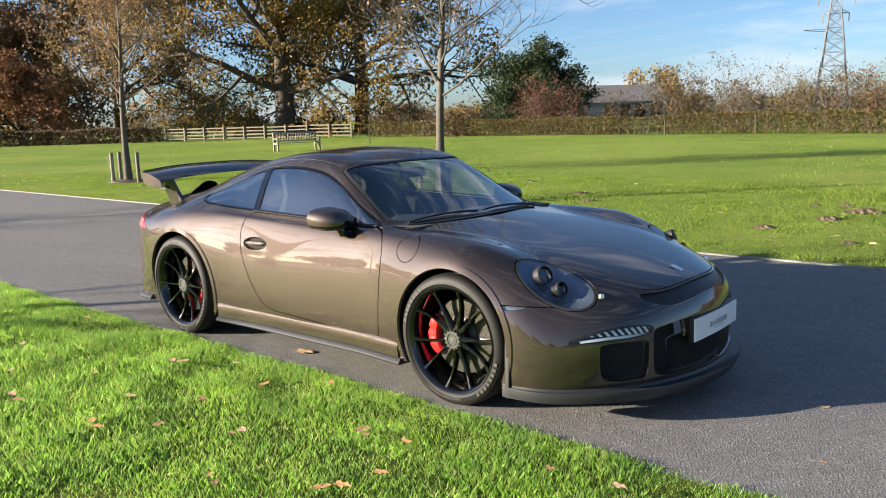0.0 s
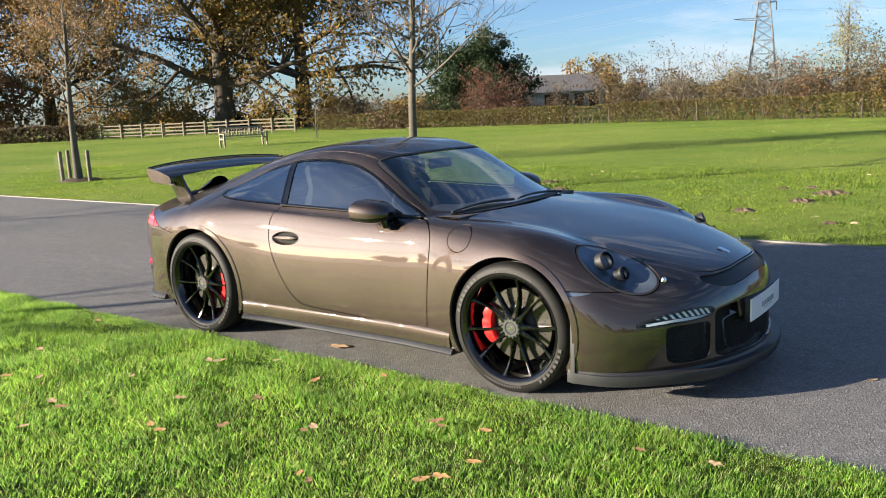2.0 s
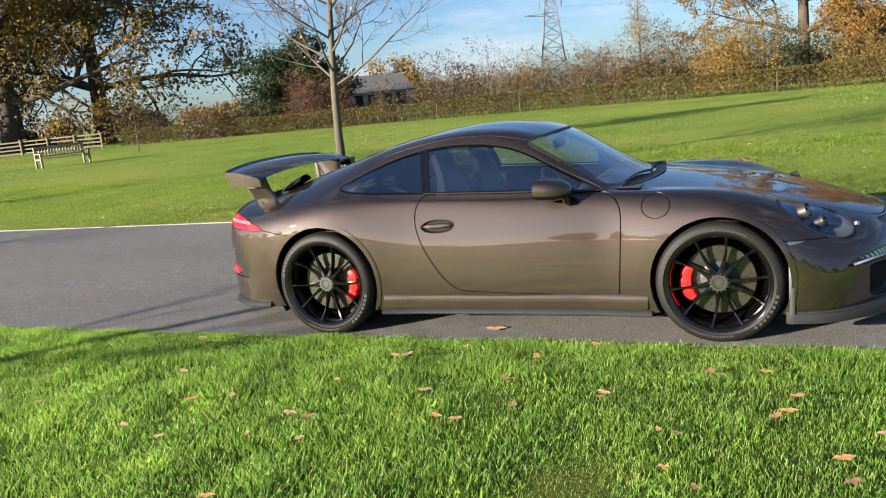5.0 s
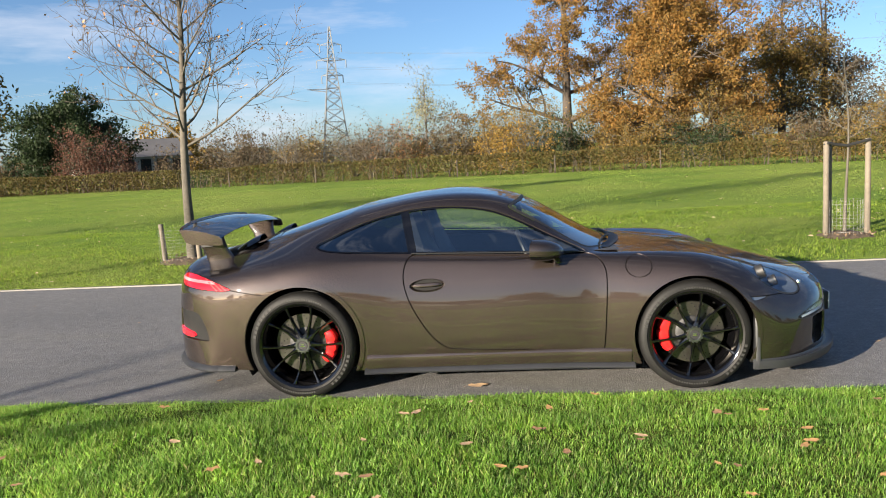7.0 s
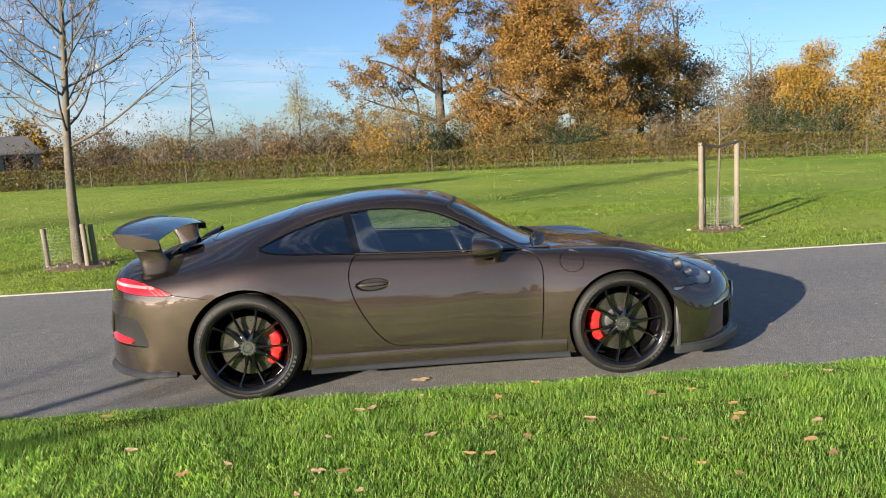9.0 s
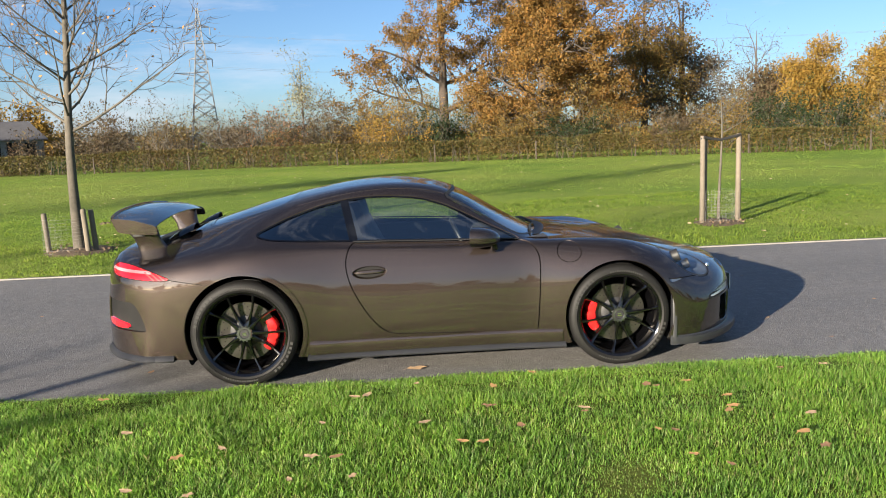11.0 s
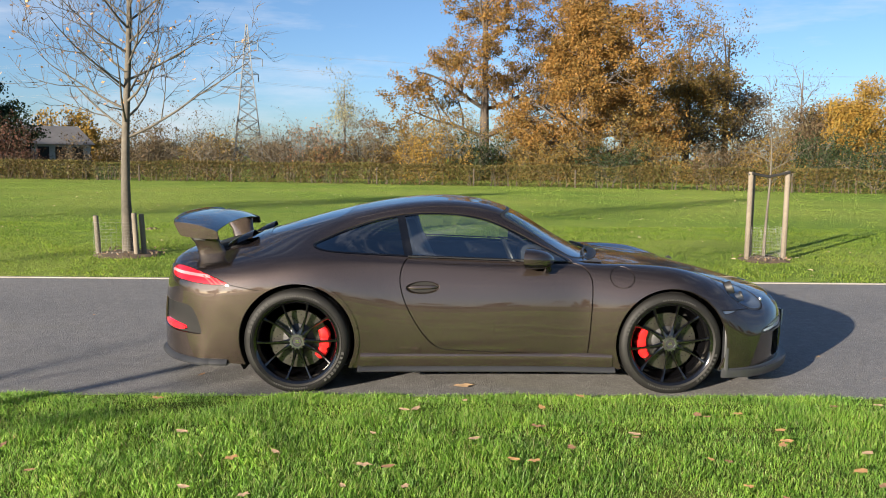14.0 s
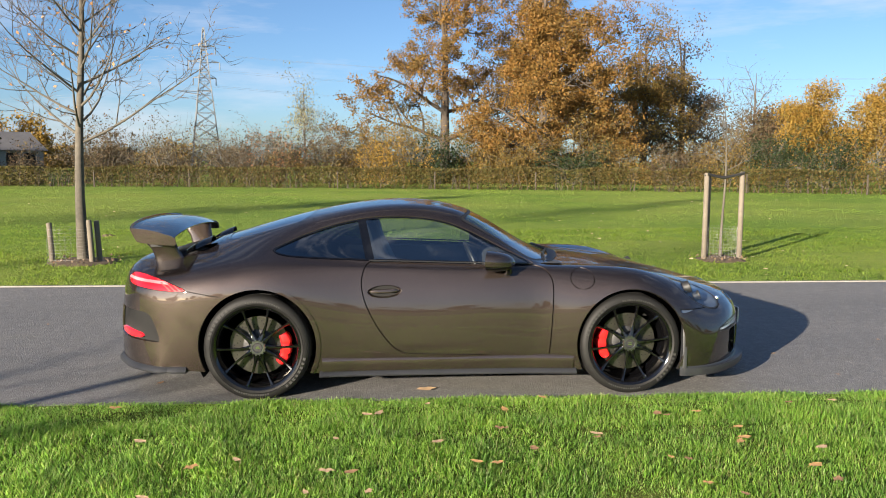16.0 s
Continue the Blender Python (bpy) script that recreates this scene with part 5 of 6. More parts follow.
DRY = [plain("dry_leaf_tan", (.46, .31, .18), .8, 0, 60, .3, .4), plain("dry_leaf_brown", (.32, .18, .09), .8, 0, 60, .35, .4), plain("dry_leaf_orange", (.50, .28, .11), .8, 0, 60, .3, .4)]
lone_leaf(-.131, -.741, .064, .3, DRY[0], "large tan fallen leaf on the lane beside the car")
lone_leaf(2.728, .146, .030, .9, DRY[0], "tan fallen leaf on the bare lane", 0)
lone_leaf(-4.17, -.056, .03, 2.0, DRY[1], "brown fallen leaf on the lane")
lone_leaf(-1.971, -.478, .03, 1.2, DRY[1], "small brown fallen leaf behind the car")
LYING = [(-1.7, -1.82), (1.23, -2.65), (1.59, -1.76), (-0.47, -2.53), (1.26, -1.53), (0.59, -1.14), (-0.44, -1.41), (0.75, -1.88), (-1.34, -2.2), (-1.18, -2.63), (-2.25, -2.36), (1.5, -1.99), (-0.68, -2.28), (0.27, -1.71), (0.16, -2.22), (-0.12, -1.91), (1.13, -2.22), (1.11, -2.52), (-1.14, -2.11), (-0.56, -2.3), (0.06, -2.2), (0.76, -1.83), (0.24, -1.71), (1.55, -1.93), (2.4, -1.3), (1.21, -1.5), (1.05, -2.19), (-0.51, -1.43)]
for i in range(60):
    x, y = LYING[i] if i < len(LYING) else (rng.uniform(-4.0, 4.2), rng.uniform(-4.4, -1.1))
    lone_leaf(float(x), float(y), float(rng.uniform(.022, .042)), float(rng.uniform(0, 6.28)), DRY[i % 3], ("tan", "brown", "orange")[i % 3] + " fallen leaf lying in the grass", .058)

for i, (x, y) in enumerate(((-7.2, 2.1), (-5.4, 2.7), (-3.6, 1.6), (-8.6, .9), (3.3, 1.9), (3.9, .6), (-4.9, .4), (2.9, -.5))):
    lone_leaf(x, y, .016, i * 1.3, DRY[i % 3], ("tan", "brown", "orange")[i % 3] + " scrap of leaf on the lane")
q = rng.uniform(0, 1, (520, 3))
bits = leaf_bits("leaf_scatter", [(-30 + 48 * a, 4.3 + 30 * b ** 1.5, 0.0) for a, b, c in q], .034, PALE_FALLEN, "", None, .035)
tagged(bits, "pale fallen leaves strewn over the lawn", "leaves", "", "stuff")

# ---------------------------------------------------------------- trees and shrubs


def polar(az, d, eye=(-.36, -6.0)):
    return eye[0] + d * math.cos(radians(az)), eye[1] + d * math.sin(radians(az))


EYE_A, EYE_B = (3.77, -3.84), (-.36, -6.0)


class Tree:
    """Grows limbs as tapered tubes, remembers where twigs end, and hangs leaves there."""

    def __init__(self, seed, at, n=6):
        self.r = random.Random(seed)
        self.g = np.random.default_rng(seed)
        self.at = Vector((at[0], at[1], 0))
        self.wood, self.twigs, self.tips, self.n, self.thin = Build(), Build(), [], n, .010

    def limb(self, start, way, length, radius, level, last, wander=.22, rise=.05, kids=4, spread=.75, first=.3, shrink=.62):
        r = self.r
        steps = 5 if level < last else 3
        p, d = Vector(start), Vector(way).normalized()
        pts, rad = [p.copy()], [radius]
        for i in range(steps):
            d = (d + Vector((r.gauss(0, wander), r.gauss(0, wander), r.gauss(0, wander) + rise)) * .55).normalized()
            p = p + d * (length / steps)
            pts.append(p.copy())
            rad.append(radius * (1 - .80 * (i + 1) / steps))
        (self.wood if level < 2 else self.twigs).tube(pts, rad, self.n if level == 0 else max(3, self.n - 1 - level), False)
        if level >= last:
            self.tips.append((pts[-1], length))
            self.tips.append((pts[-2], length))
            return pts
        for k in range(kids):
            t = first + (1 - first) * (k + r.random() * .8) / kids
            i = min(int(t * steps), steps - 1)
            q = pts[i].lerp(pts[i + 1], t * steps - i)
            dd = (pts[i + 1] - pts[i]).normalized()
            a = r.uniform(0, 6.283)
            s = dd.orthogonal().normalized()
            s = Matrix.Rotation(a, 3, dd) @ s
            w = (dd * (1 - spread * .55) + s * spread).normalized()
            self.limb(q, w, length * shrink * r.uniform(.75, 1.2), max(rad[i] * .62, self.thin), level + 1, last, wander, rise, kids, spread, first, shrink)
        self.tips.append((pts[-1], length))
        return pts

    def leaves(self, count, size, scatter, material, parent, name="crown", flat=.7, label=""):
        if not self.tips:
            return None
        tips = np.array([t[0][:] for t in self.tips])
        pick = tips[self.g.integers(0, len(tips), count)] + self.g.normal(0, 1, (count, 3)) * np.array([scatter, scatter, scatter * flat])
        return scatter_leaves(self.g, pick, size, material, parent, name, label)

    def put(self, name, label, category, wood=None, twigs=None, group="", move=True):
        self.top = thing(name, label, category, self.at, group)
        self.wood.put("trunk", wood or BARK, self.top, "", True, 80)
        if self.twigs.v:
            tagged(mesh("twig_work", self.twigs.v, self.twigs.f, twigs or wood or TWIG, self.top), kind="stuff")
        return self.top


def scatter_leaves(g, pick, size, material, parent, name, label=""):
    count = len(pick)
    s = size * g.uniform(.6, 1.35, count)[:, None]
    a = g.normal(0, 1, (count, 3))
    a /= np.linalg.norm(a, axis=1, keepdims=True)
    b = np.cross(a, g.normal(0, 1, (count, 3)))
    b /= np.maximum(1e-6, np.linalg.norm(b, axis=1, keepdims=True))
    c = np.cross(a, b)
    v = np.stack([pick - a * s, pick + b * s * .55 + c * s * .15, pick + a * s, pick - b * s * .55 + c * s * .15], 1).reshape(-1, 3)
    ob = tagged(soup(name, v, count, 4, material, parent), kind="stuff" if parent is not None else "")
    if label:
        ob["label"] = label
    return ob


def oak(seed, at, height, fork, trunk, leaf, count, label, category="tree", spread=1.0, size=.20, bark=DARK_BARK, limbs=7, lean=(0, 0), scatter=.55, low=False):
    """A broad field tree: stout trunk, heavy spreading limbs, clumped leaves with gaps."""
    t = Tree(seed, at, 8)
    r = t.r
    top = Vector((lean[0], lean[1], fork))
    pts = [Vector((0, 0, -.1)), Vector((lean[0] * .2, lean[1] * .2, fork * .3)), Vector((lean[0] * .6, lean[1] * .6, fork * .7)), top, Vector((lean[0] * 1.3, lean[1] * 1.3, height * .62)), Vector((lean[0] * 1.5, lean[1] * 1.5, height * .86))]
    t.wood.tube(pts, [trunk * 1.35, trunk * 1.02, trunk * .92, trunk * .85, trunk * .45, trunk * .12], 10, False)
    for k in range(limbs):
        a = 2 * math.pi * (k + r.random() * .6) / limbs
        f = (k % 4) / 3.0
        z = fork * (.85 if not low else .45) + (height * .55 - fork * .8) * f
        up = .25 + .85 * f
        L = height * (.62 - .18 * f) * spread * r.uniform(.8, 1.15)
        base = pts[2].lerp(pts[4], max(0, min(1, (z - pts[2].z) / max(.1, pts[4].z - pts[2].z))))
        t.limb((base.x, base.y, z), (math.cos(a), math.sin(a), up), L, trunk * (.42 - .14 * f), 0, 2, .26, .06, 6, .85, .22, .5)
    t.limb(pts[4], (.1, .1, 1), height * .36, trunk * .34, 0, 2, .25, .03, 5, .9, .1, .55)
    top_ob = t.put("tree", label, category, bark, bark)
    t.leaves(count, size, scatter, leaf, top_ob)
    return top_ob


def shrub(seed, at, height, width, leaf, count, label, bare=.0, size=.13, name="bush", bark=BARK):
    """A many-stemmed bush."""
    t = Tree(seed, at, 5)
    r = t.r
    for k in range(9):
        a = 2 * math.pi * k / 9 + r.random() * .5
        out = r.uniform(.15, .8)
        d = Vector((math.cos(a) * out * width / height * 1.6, math.sin(a) * out * width / height * 1.6, 1))
        t.limb((math.cos(a) * .15, math.sin(a) * .15, 0), d, height * r.uniform(.65, .95), .025 + .007 * height, 0, 2, .22, .05, 5, .7, .2, .55)
    ob = t.put(name, label, "bush", bark, bark)
    if count:
        g = t.g
        tips = np.array([q[0][:] for q in t.tips])
        count = int(count * 1.6)
        pick = tips[g.integers(0, len(tips), count)] + g.normal(0, 1, (count, 3)) * (width * .05, width * .05, height * .035)
        low = g.uniform(0, 1, count) < .4
        pick[low, 2] *= g.uniform(.1, 1, int(low.sum()))
        pick[:, 2] = np.maximum(pick[:, 2], .05)
        scatter_leaves(g, pick, size * .66, leaf, ob, "crown")
    return ob


def young_tree(seed, at, height, clear, label, leaf_count, leaf, radius=.075, reach=1.75, levels=2, group="young trees along the lane", n_limbs=16):
    """A planted standard: straight leader, rising side branches, almost bare."""
    t = Tree(seed, at, 8)
    r, t.thin = t.r, .0045
    pts, rad = [], []
    for i in range(13):
        f = i / 12
        pts.append(Vector((math.sin(f * 5 + seed) * .03 * height * f, math.cos(f * 4 + seed) * .02 * height * f, -.05 + f * height)))
        rad.append(radius * (1.25 - .25 * min(1, f * 8)) * (1 - .93 * f))
    t.wood.tube(pts, rad, 10, False)
    for k in range(n_limbs):
        f = (k + .5 * r.random()) / n_limbs
        z = clear + (height - clear) * f * .93
        i = min(int(z / height * 12), 11)
        p = pts[i].lerp(pts[i + 1], z / height * 12 - i)
        a = k * 2.4 + r.uniform(-.4, .4)
        L = reach * (1.0 - .72 * f) * r.uniform(.8, 1.15)
        t.limb(p, (math.cos(a), math.sin(a), .38 + .55 * f), L, radius * (.28 - .18 * f), 0, levels, .15, .17, 4 if levels > 2 else 5, .62, .18, .52)
    top_ob = t.put("tree", label, "tree", BARK, TWIG, group)
    if leaf_count:
        t.leaves(leaf_count, .03, .05, leaf, top_ob, "leaves")
    return top_ob


def stake(at, height, radius, label, parent=None, material=None, lean=0.0, group="tree stakes"):
    b = Build().tube([(0, 0, -.1), (lean * .5, 0, height * .5), (lean, 0, height - .012), (lean, 0, height)], [radius, radius * .98, radius * .95, radius * .8], 14)
    ob = b.put("tree_stake", material or STAKE_WOOD)
    ob.location = (at[0], at[1], 0)
    return tagged(ob, label, "stake", group)


def guard(at, radius, height, label):
    """A sleeve of welded wire round a young trunk."""
    b = Build()
    n = 26
    for k in range(n):
        a = 2 * math.pi * k / n
        b.tube([(radius * math.cos(a), radius * math.sin(a), 0), (radius * math.cos(a), radius * math.sin(a), height)], .0008, 3, False)
    for z in np.arange(.02, height + .001, .05):
        b.tube([(radius * math.cos(2 * math.pi * k / n), radius * math.sin(2 * math.pi * k / n), z) for k in range(n + 1)], .0008, 3, False)
    ob = b.put("tree_guard", WIRE)
    ob.location = (at[0], at[1], 0)
    return tagged(ob, label, "guard", "wire tree guards")


def mulch(at, radius, label, seed):
    b = Build()
    g = random.Random(seed)
    rings, n = 5, 22
    v = [(0, 0, .05)]
    for i in range(1, rings + 1):
        for k in range(n):
            a = 2 * math.pi * k / n
            rr = radius * i / rings * (1 + g.uniform(-.1, .1))
            v.append((rr * math.cos(a), rr * math.sin(a), .055 * (1 - (i / rings) ** 2) + g.uniform(-.012, .018) - (.02 if i == rings else 0)))
    f = [(0, 1 + k, 1 + (k + 1) % n) for k in range(n)] + [(1 + (i - 1) * n + k, 1 + i * n + k, 1 + i * n + (k + 1) % n, 1 + (i - 1) * n + (k + 1) % n) for i in range(1, rings) for k in range(n)]
    ob = b.add(v, f).put("mulch_ring", SOIL)
    ob.location = (at[0], at[1], 0)
    g2 = np.random.default_rng(seed)
    q = g2.uniform(0, 6.28, 70)
    d = radius * np.sqrt(g2.uniform(.05, 1.3, 70))
    pick = np.stack([d * np.cos(q), d * np.sin(q), np.full(70, .06)], 1)
    tagged(scatter_leaves(g2, pick, .022, LITTER, ob, "leaf_litter"), kind="stuff")
    return tagged(ob, label, "soil")


def molehill(at, r, seed):
    b = Build()
    g = random.Random(seed)
    n = 18
    v = [(0, 0, r * .24)]
    for i, (q, z) in enumerate(((.35, .22), (.65, .15), (.9, .06), (1.2, -.03))):
        for k in range(n):
            a = 2 * math.pi * k / n
            rr = r * q * (1 + g.uniform(-.18, .18))
            v.append((rr * math.cos(a), rr * math.sin(a) * .9, r * (z + g.uniform(-.07, .1))))
    f = [(0, 1 + k, 1 + (k + 1) % n) for k in range(n)] + [(1 + i * n + k, 1 + (i + 1) * n + k, 1 + (i + 1) * n + (k + 1) % n, 1 + i * n + (k + 1) % n) for i in range(3) for k in range(n)]
    ob = b.add(v, f).put("molehill", SOIL, None, "", False)
    ob.location = (at[0], at[1], 0)
    return tagged(ob, "low brown molehill of loose soil on the lawn", "molehill", "molehills")


# the row beyond the lane
T0, T1, T2 = (-16.57, 6.81), (-5.01, 6.27), (4.84, 6.24)
young_tree(11, T1, 6.2, 1.8, "young bare tree with a straight grey trunk and few leaves", 750, DRY_LEAF, .082, 1.95, 3, n_limbs=38)
young_tree(23, T0, 6.4, 1.7, "young tree keeping tan autumn leaves beside the lane", 14000, TAN_LEAF, .10, 2.4, 3, n_limbs=30)
young_tree(31, T2, 2.9, 1.45, "slender bare sapling tied between wooden stakes", 0, DRY_LEAF, .026, .62, 1, n_limbs=12)
stake((4.56, 6.20), 1.37, .042, "round pale wooden tree stake beside the sapling")
stake((4.68, 6.42), 1.33, .040, "round pale wooden tree stake behind the sapling")
stake((5.17, 6.29), 1.39, .042, "round pale wooden tree stake with a black tie")
Build().tube([(4.56, 6.15, 1.35), (4.70, 6.20, 1.32), (4.84, 6.21, 1.30), (5.0, 6.22, 1.33), (5.17, 6.24, 1.37)], .022, 6).tube([(4.52, 6.17, 1.33), (4.62, 6.3, 1.34), (4.7, 6.4, 1.30)], .012, 6).put("tree_tie", STRAP)
tagged(bpy.data.objects["tree_tie"], "black rubber tie between the sapling and its stakes", "tie")
guard(T2, .24, .52, "thin wire sleeve round the sapling")
mulch(T2, .42, "bare soil ring with leaves round the sapling", 3)
for x, y, h in ((-5.47, 6.27, .60), (-4.80, 6.04, .66), (-4.73, 6.15, .64)):
    stake((x, y), h, .040, "short weathered stake of the wire tree guard", lean=-.03)
guard((-5.18, 6.24), .33, .52, "wire guard round the foot of the bare tree")
mulch(T1, .55, "bare soil ring with leaves round the tree", 4)
for x, y in ((-17.0, 6.82), (-15.98, 6.78), (-16.6, 6.4)):
    stake((x, y), .78, .05, "short pale stake of the tree guard")
guard((-16.5, 6.66), .42, .70, "wire guard round the foot of the leafy tree")
mulch(T0, .6, "bare soil ring round the leafy tree", 5)
for i, (at, r) in enumerate(zip([(-3.72, 8.59), (-3.0, 7.59), (-2.99, 6.81), (0.45, 5.95), (0.88, 7.02), (1.07, 7.94), (0.28, 8.51), (0.67, 8.66), (1.57, 5.2), (-6.08, 10.43)], (.16, .15, .12, .13, .16, .20, .09, .09, .10, .15))):
    molehill(at, r, i)
# trees behind the camera, which throw shade over the verge and show in the paint
young_tree(47, (-9.8, -9.0), 6.0, 1.8, "young bare tree on the near verge", 300, DRY_LEAF, .09, 1.9, 2)
young_tree(53, (-18.5, -8.2), 6.2, 1.8, "young bare tree further along the verge", 300, DRY_LEAF, .09, 1.9, 2)

# hedge
HEDGE = [(48, 20), (22, 31), (7, 36.3), (-12, 40.2), (-24, 41.2), (-43.4, 41.5)]


def along(path, step):
    out = []
    for (ax, ay), (bx, by) in zip(path, path[1:]):
        L = math.hypot(bx - ax, by - ay)
        for k in range(int(L / step)):
            out.append((ax + (bx - ax) * k * step / L, ay + (by - ay) * k * step / L, (bx - ax) / L, (by - ay) / L))
    return out


def hedge(name, path, height, depth, leaf, per_metre, label, seed, size=.075):
    g = np.random.default_rng(seed)
    total = sum(math.hypot(b[0] - a[0], b[1] - a[1]) for a, b in zip(path, path[1:]))
    ob = thing(name, label, "hedge", (0, 0, 0), "", "")
    pick = []
    twigs = Build()
    for a, b in zip(path, path[1:]):
        L = math.hypot(b[0] - a[0], b[1] - a[1])
        n = int(L * per_metre)
        t = g.uniform(0, 1, n)
        nx, ny = -(b[1] - a[1]) / L, (b[0] - a[0]) / L
        x, y = a[0] + (b[0] - a[0]) * t, a[1] + (b[1] - a[1]) * t
        gap = np.array([noise.noise(Vector((q * .5, w * .5, seed))) for q, w in zip(x, y)])
        o = g.normal(0, depth * .33, n)
        z = height * (1 - g.uniform(0, 1, n) ** 1.7 * .97) * (1 + .12 * gap) + g.normal(0, .03, n)
        keep = (gap > -.25) | (g.uniform(0, 1, n) < .55)
        pick.append(np.stack([x + nx * o, y + ny * o, np.maximum(.03, z)], 1)[keep])
        for k in range(int(L * 4.5)):
            f = g.uniform(0, 1)
            q = (a[0] + (b[0] - a[0]) * f, a[1] + (b[1] - a[1]) * f)
            j = g.normal(0, .09, 4)
            twigs.tube([(q[0] + j[0], q[1] + j[1], 0), (q[0] + j[0] + j[2], q[1] + j[1], height * .5), (q[0] + j[2] * 2, q[1] + j[3] * 2, height * g.uniform(.85, 1.12))], [.022, .015, .005], 4, False)
    tagged(twigs.put("stem_work", DARK_BARK, ob), kind="stuff")
    scatter_leaves(g, np.concatenate(pick), size, leaf, ob, "foliage")
    return ob


hedge("hedge", HEDGE, 1.12, .75, HEDGE_LEAF, 1000, "clipped mixed hedge with thin autumn leaves", 3, .05)
hedge("hedge", [polar(150.1, 75.5, EYE_A), polar(159, 82, EYE_A), polar(172, 95, EYE_A)], 1.3, 1.2, BROWN_LEAF, 500, "low brown hedge at the far field edge", 9, .11)


def wire_fence(path, height, step, label):
    top_ob = thing("wire_fence", label, "fence")
    for x, y, dx, dy in along(path, step):
        Build().box((x - .035, y - .035, -.1), (x + .035, y + .035, height), None, .008).put("post", DARK_BARK, top_ob)
    return top_ob


wire_fence([(p[0] + .25, p[1] - .38) for p in HEDGE[:-1]], .95, 5.4, "line of weathered posts along the hedge")


def rail_fence(a, b, height, label):
    L = math.hypot(b[0] - a[0], b[1] - a[1])
    ang = math.atan2(b[1] - a[1], b[0] - a[0])
    top_ob = thing("rail_fence", label, "fence")
    n = int(L / 1.85)
    for k in range(n + 1):
        x, y = a[0] + (b[0] - a[0]) * k / n, a[1] + (b[1] - a[1]) * k / n
        Build().box((-.06, -.05, -.1), (.06, .05, height), Matrix.Translation((x, y, 0)) @ Matrix.Rotation(ang, 4, "Z"), .01).put("post", FENCE_WOOD, top_ob)
    for z in (.22, .50, .78, 1.06):
        for k in range(0, n, 2):
            x, y = a[0] + (b[0] - a[0]) * k / n, a[1] + (b[1] - a[1]) * k / n
            Build().box((0, -.085, z - .05), (L / n * 2 - .01, -.05, z + .05), Matrix.Translation((x, y, 0)) @ Matrix.Rotation(ang, 4, "Z") @ Matrix.Rotation(.004 * ((k * 7) % 5 - 2), 4, "Y")).put("rail", FENCE_WOOD, top_ob)
    return top_ob


rail_fence((-44, 40.3), polar(149.8, 75, EYE_A), 1.2, "four-bar weathered post and rail fence")


def bench(at, turn, scale):
    top_ob = thing("bench", "silvered wooden park bench with slatted back on the lawn", "bench", (at[0], at[1], 0))
    m = Matrix.Rotation(turn, 4, "Z") @ Matrix.Scale(scale, 4)
    W = 2.3
    for x in (-W / 2 + .04, W / 2 - .04):
        Build().box((x - .04, -.28, 0), (x + .04, -.20, .62), m, .006).put("leg", BENCH_WOOD, top_ob)
        Build().box((x - .04, .20, 0), (x + .04, .28, .92), m, .006).put("leg", BENCH_WOOD, top_ob)
        Build().box((x - .045, -.32, .60), (x + .045, .22, .65), m, .01).put("armrest", BENCH_WOOD, top_ob)
        Build().box((x - .03, -.22, .34), (x + .03, .22, .40), m, .005).put("seat_rail", BENCH_WOOD, top_ob)
    for k in range(6):
        y = -.27 + .085 * k
        Build().box((-W / 2, y, .40), (W / 2, y + .06, .425), m, .004).put("seat_slat", BENCH_WOOD, top_ob)
    Build().box((-W / 2, .215, .86), (W / 2, .265, .94), m, .006).put("top_rail", BENCH_WOOD, top_ob)
    Build().box((-W / 2, .215, .48), (W / 2, .265, .54), m, .006).put("lower_rail", BENCH_WOOD, top_ob)
    for k in range(16):
        x = -W / 2 + .11 + (W - .22) * k / 15
        Build().box((x - .025, .228, .53), (x + .025, .252, .87), m).put("back_slat", BENCH_WOOD, top_ob)
    return top_ob


bx, by = polar(141.1, 40.5, EYE_A)
bench((bx, by), radians(141.1 - 90 + 24), 1.0)

# lone small tree on the far lawn
sx, sy = polar(136.0, 47, EYE_A)
young_tree(61, (sx, sy), 2.9, 1.0, "thin staked sapling far out on the lawn", 0, DRY_LEAF, .035, .5, 1, n_limbs=8)

# great trees behind the fence and hedge
oak(101, polar(141.8, 80, EYE_A), 23, 5.2, .95, OLIVE_LEAF, 36225, "huge old oak with dark trunk and fading leaves", spread=1.12, limbs=12, size=0.189, scatter=0.56)
oak(102, polar(136.4, 86, EYE_A), 23, 6.0, .80, OLIVE_LEAF, 31394, "tall old oak with thinning brown leaves", spread=1.05, limbs=11, size=0.189, scatter=0.56)
oak(103, polar(152.5, 98, EYE_A), 22, 5.0, .7, OAK_LEAF, 28979, "large brown oak beyond the far hedge", spread=1.0, limbs=10, size=0.204, scatter=0.6)
oak(104, polar(158.5, 92, EYE_A), 13, 2.0, .45, RED_LEAF, 42000, "round copper-red tree beyond the far hedge", spread=.95, limbs=10, size=0.175, low=True)
oak(105, polar(164, 100, EYE_A), 20, 4.0, .6, OLIVE_LEAF, 21735, "tall fading oak at the far field edge", limbs=9, size=0.204, scatter=0.64)
shrub(111, polar(147.3, 114, EYE_A), 8.6, 7.2, GREEN_LEAF, 9000, "large dark evergreen bush under the oaks", size=.16)
shrub(112, polar(151.5, 108, EYE_A), 3.5, 5, OLIVE_LEAF, 4000, "olive scrub behind the fence")
shrub(113, polar(144.5, 116, EYE_A), 3.2, 7, GOLD_LEAF, 5000, "orange scrub in the sunlit distance", size=.18)
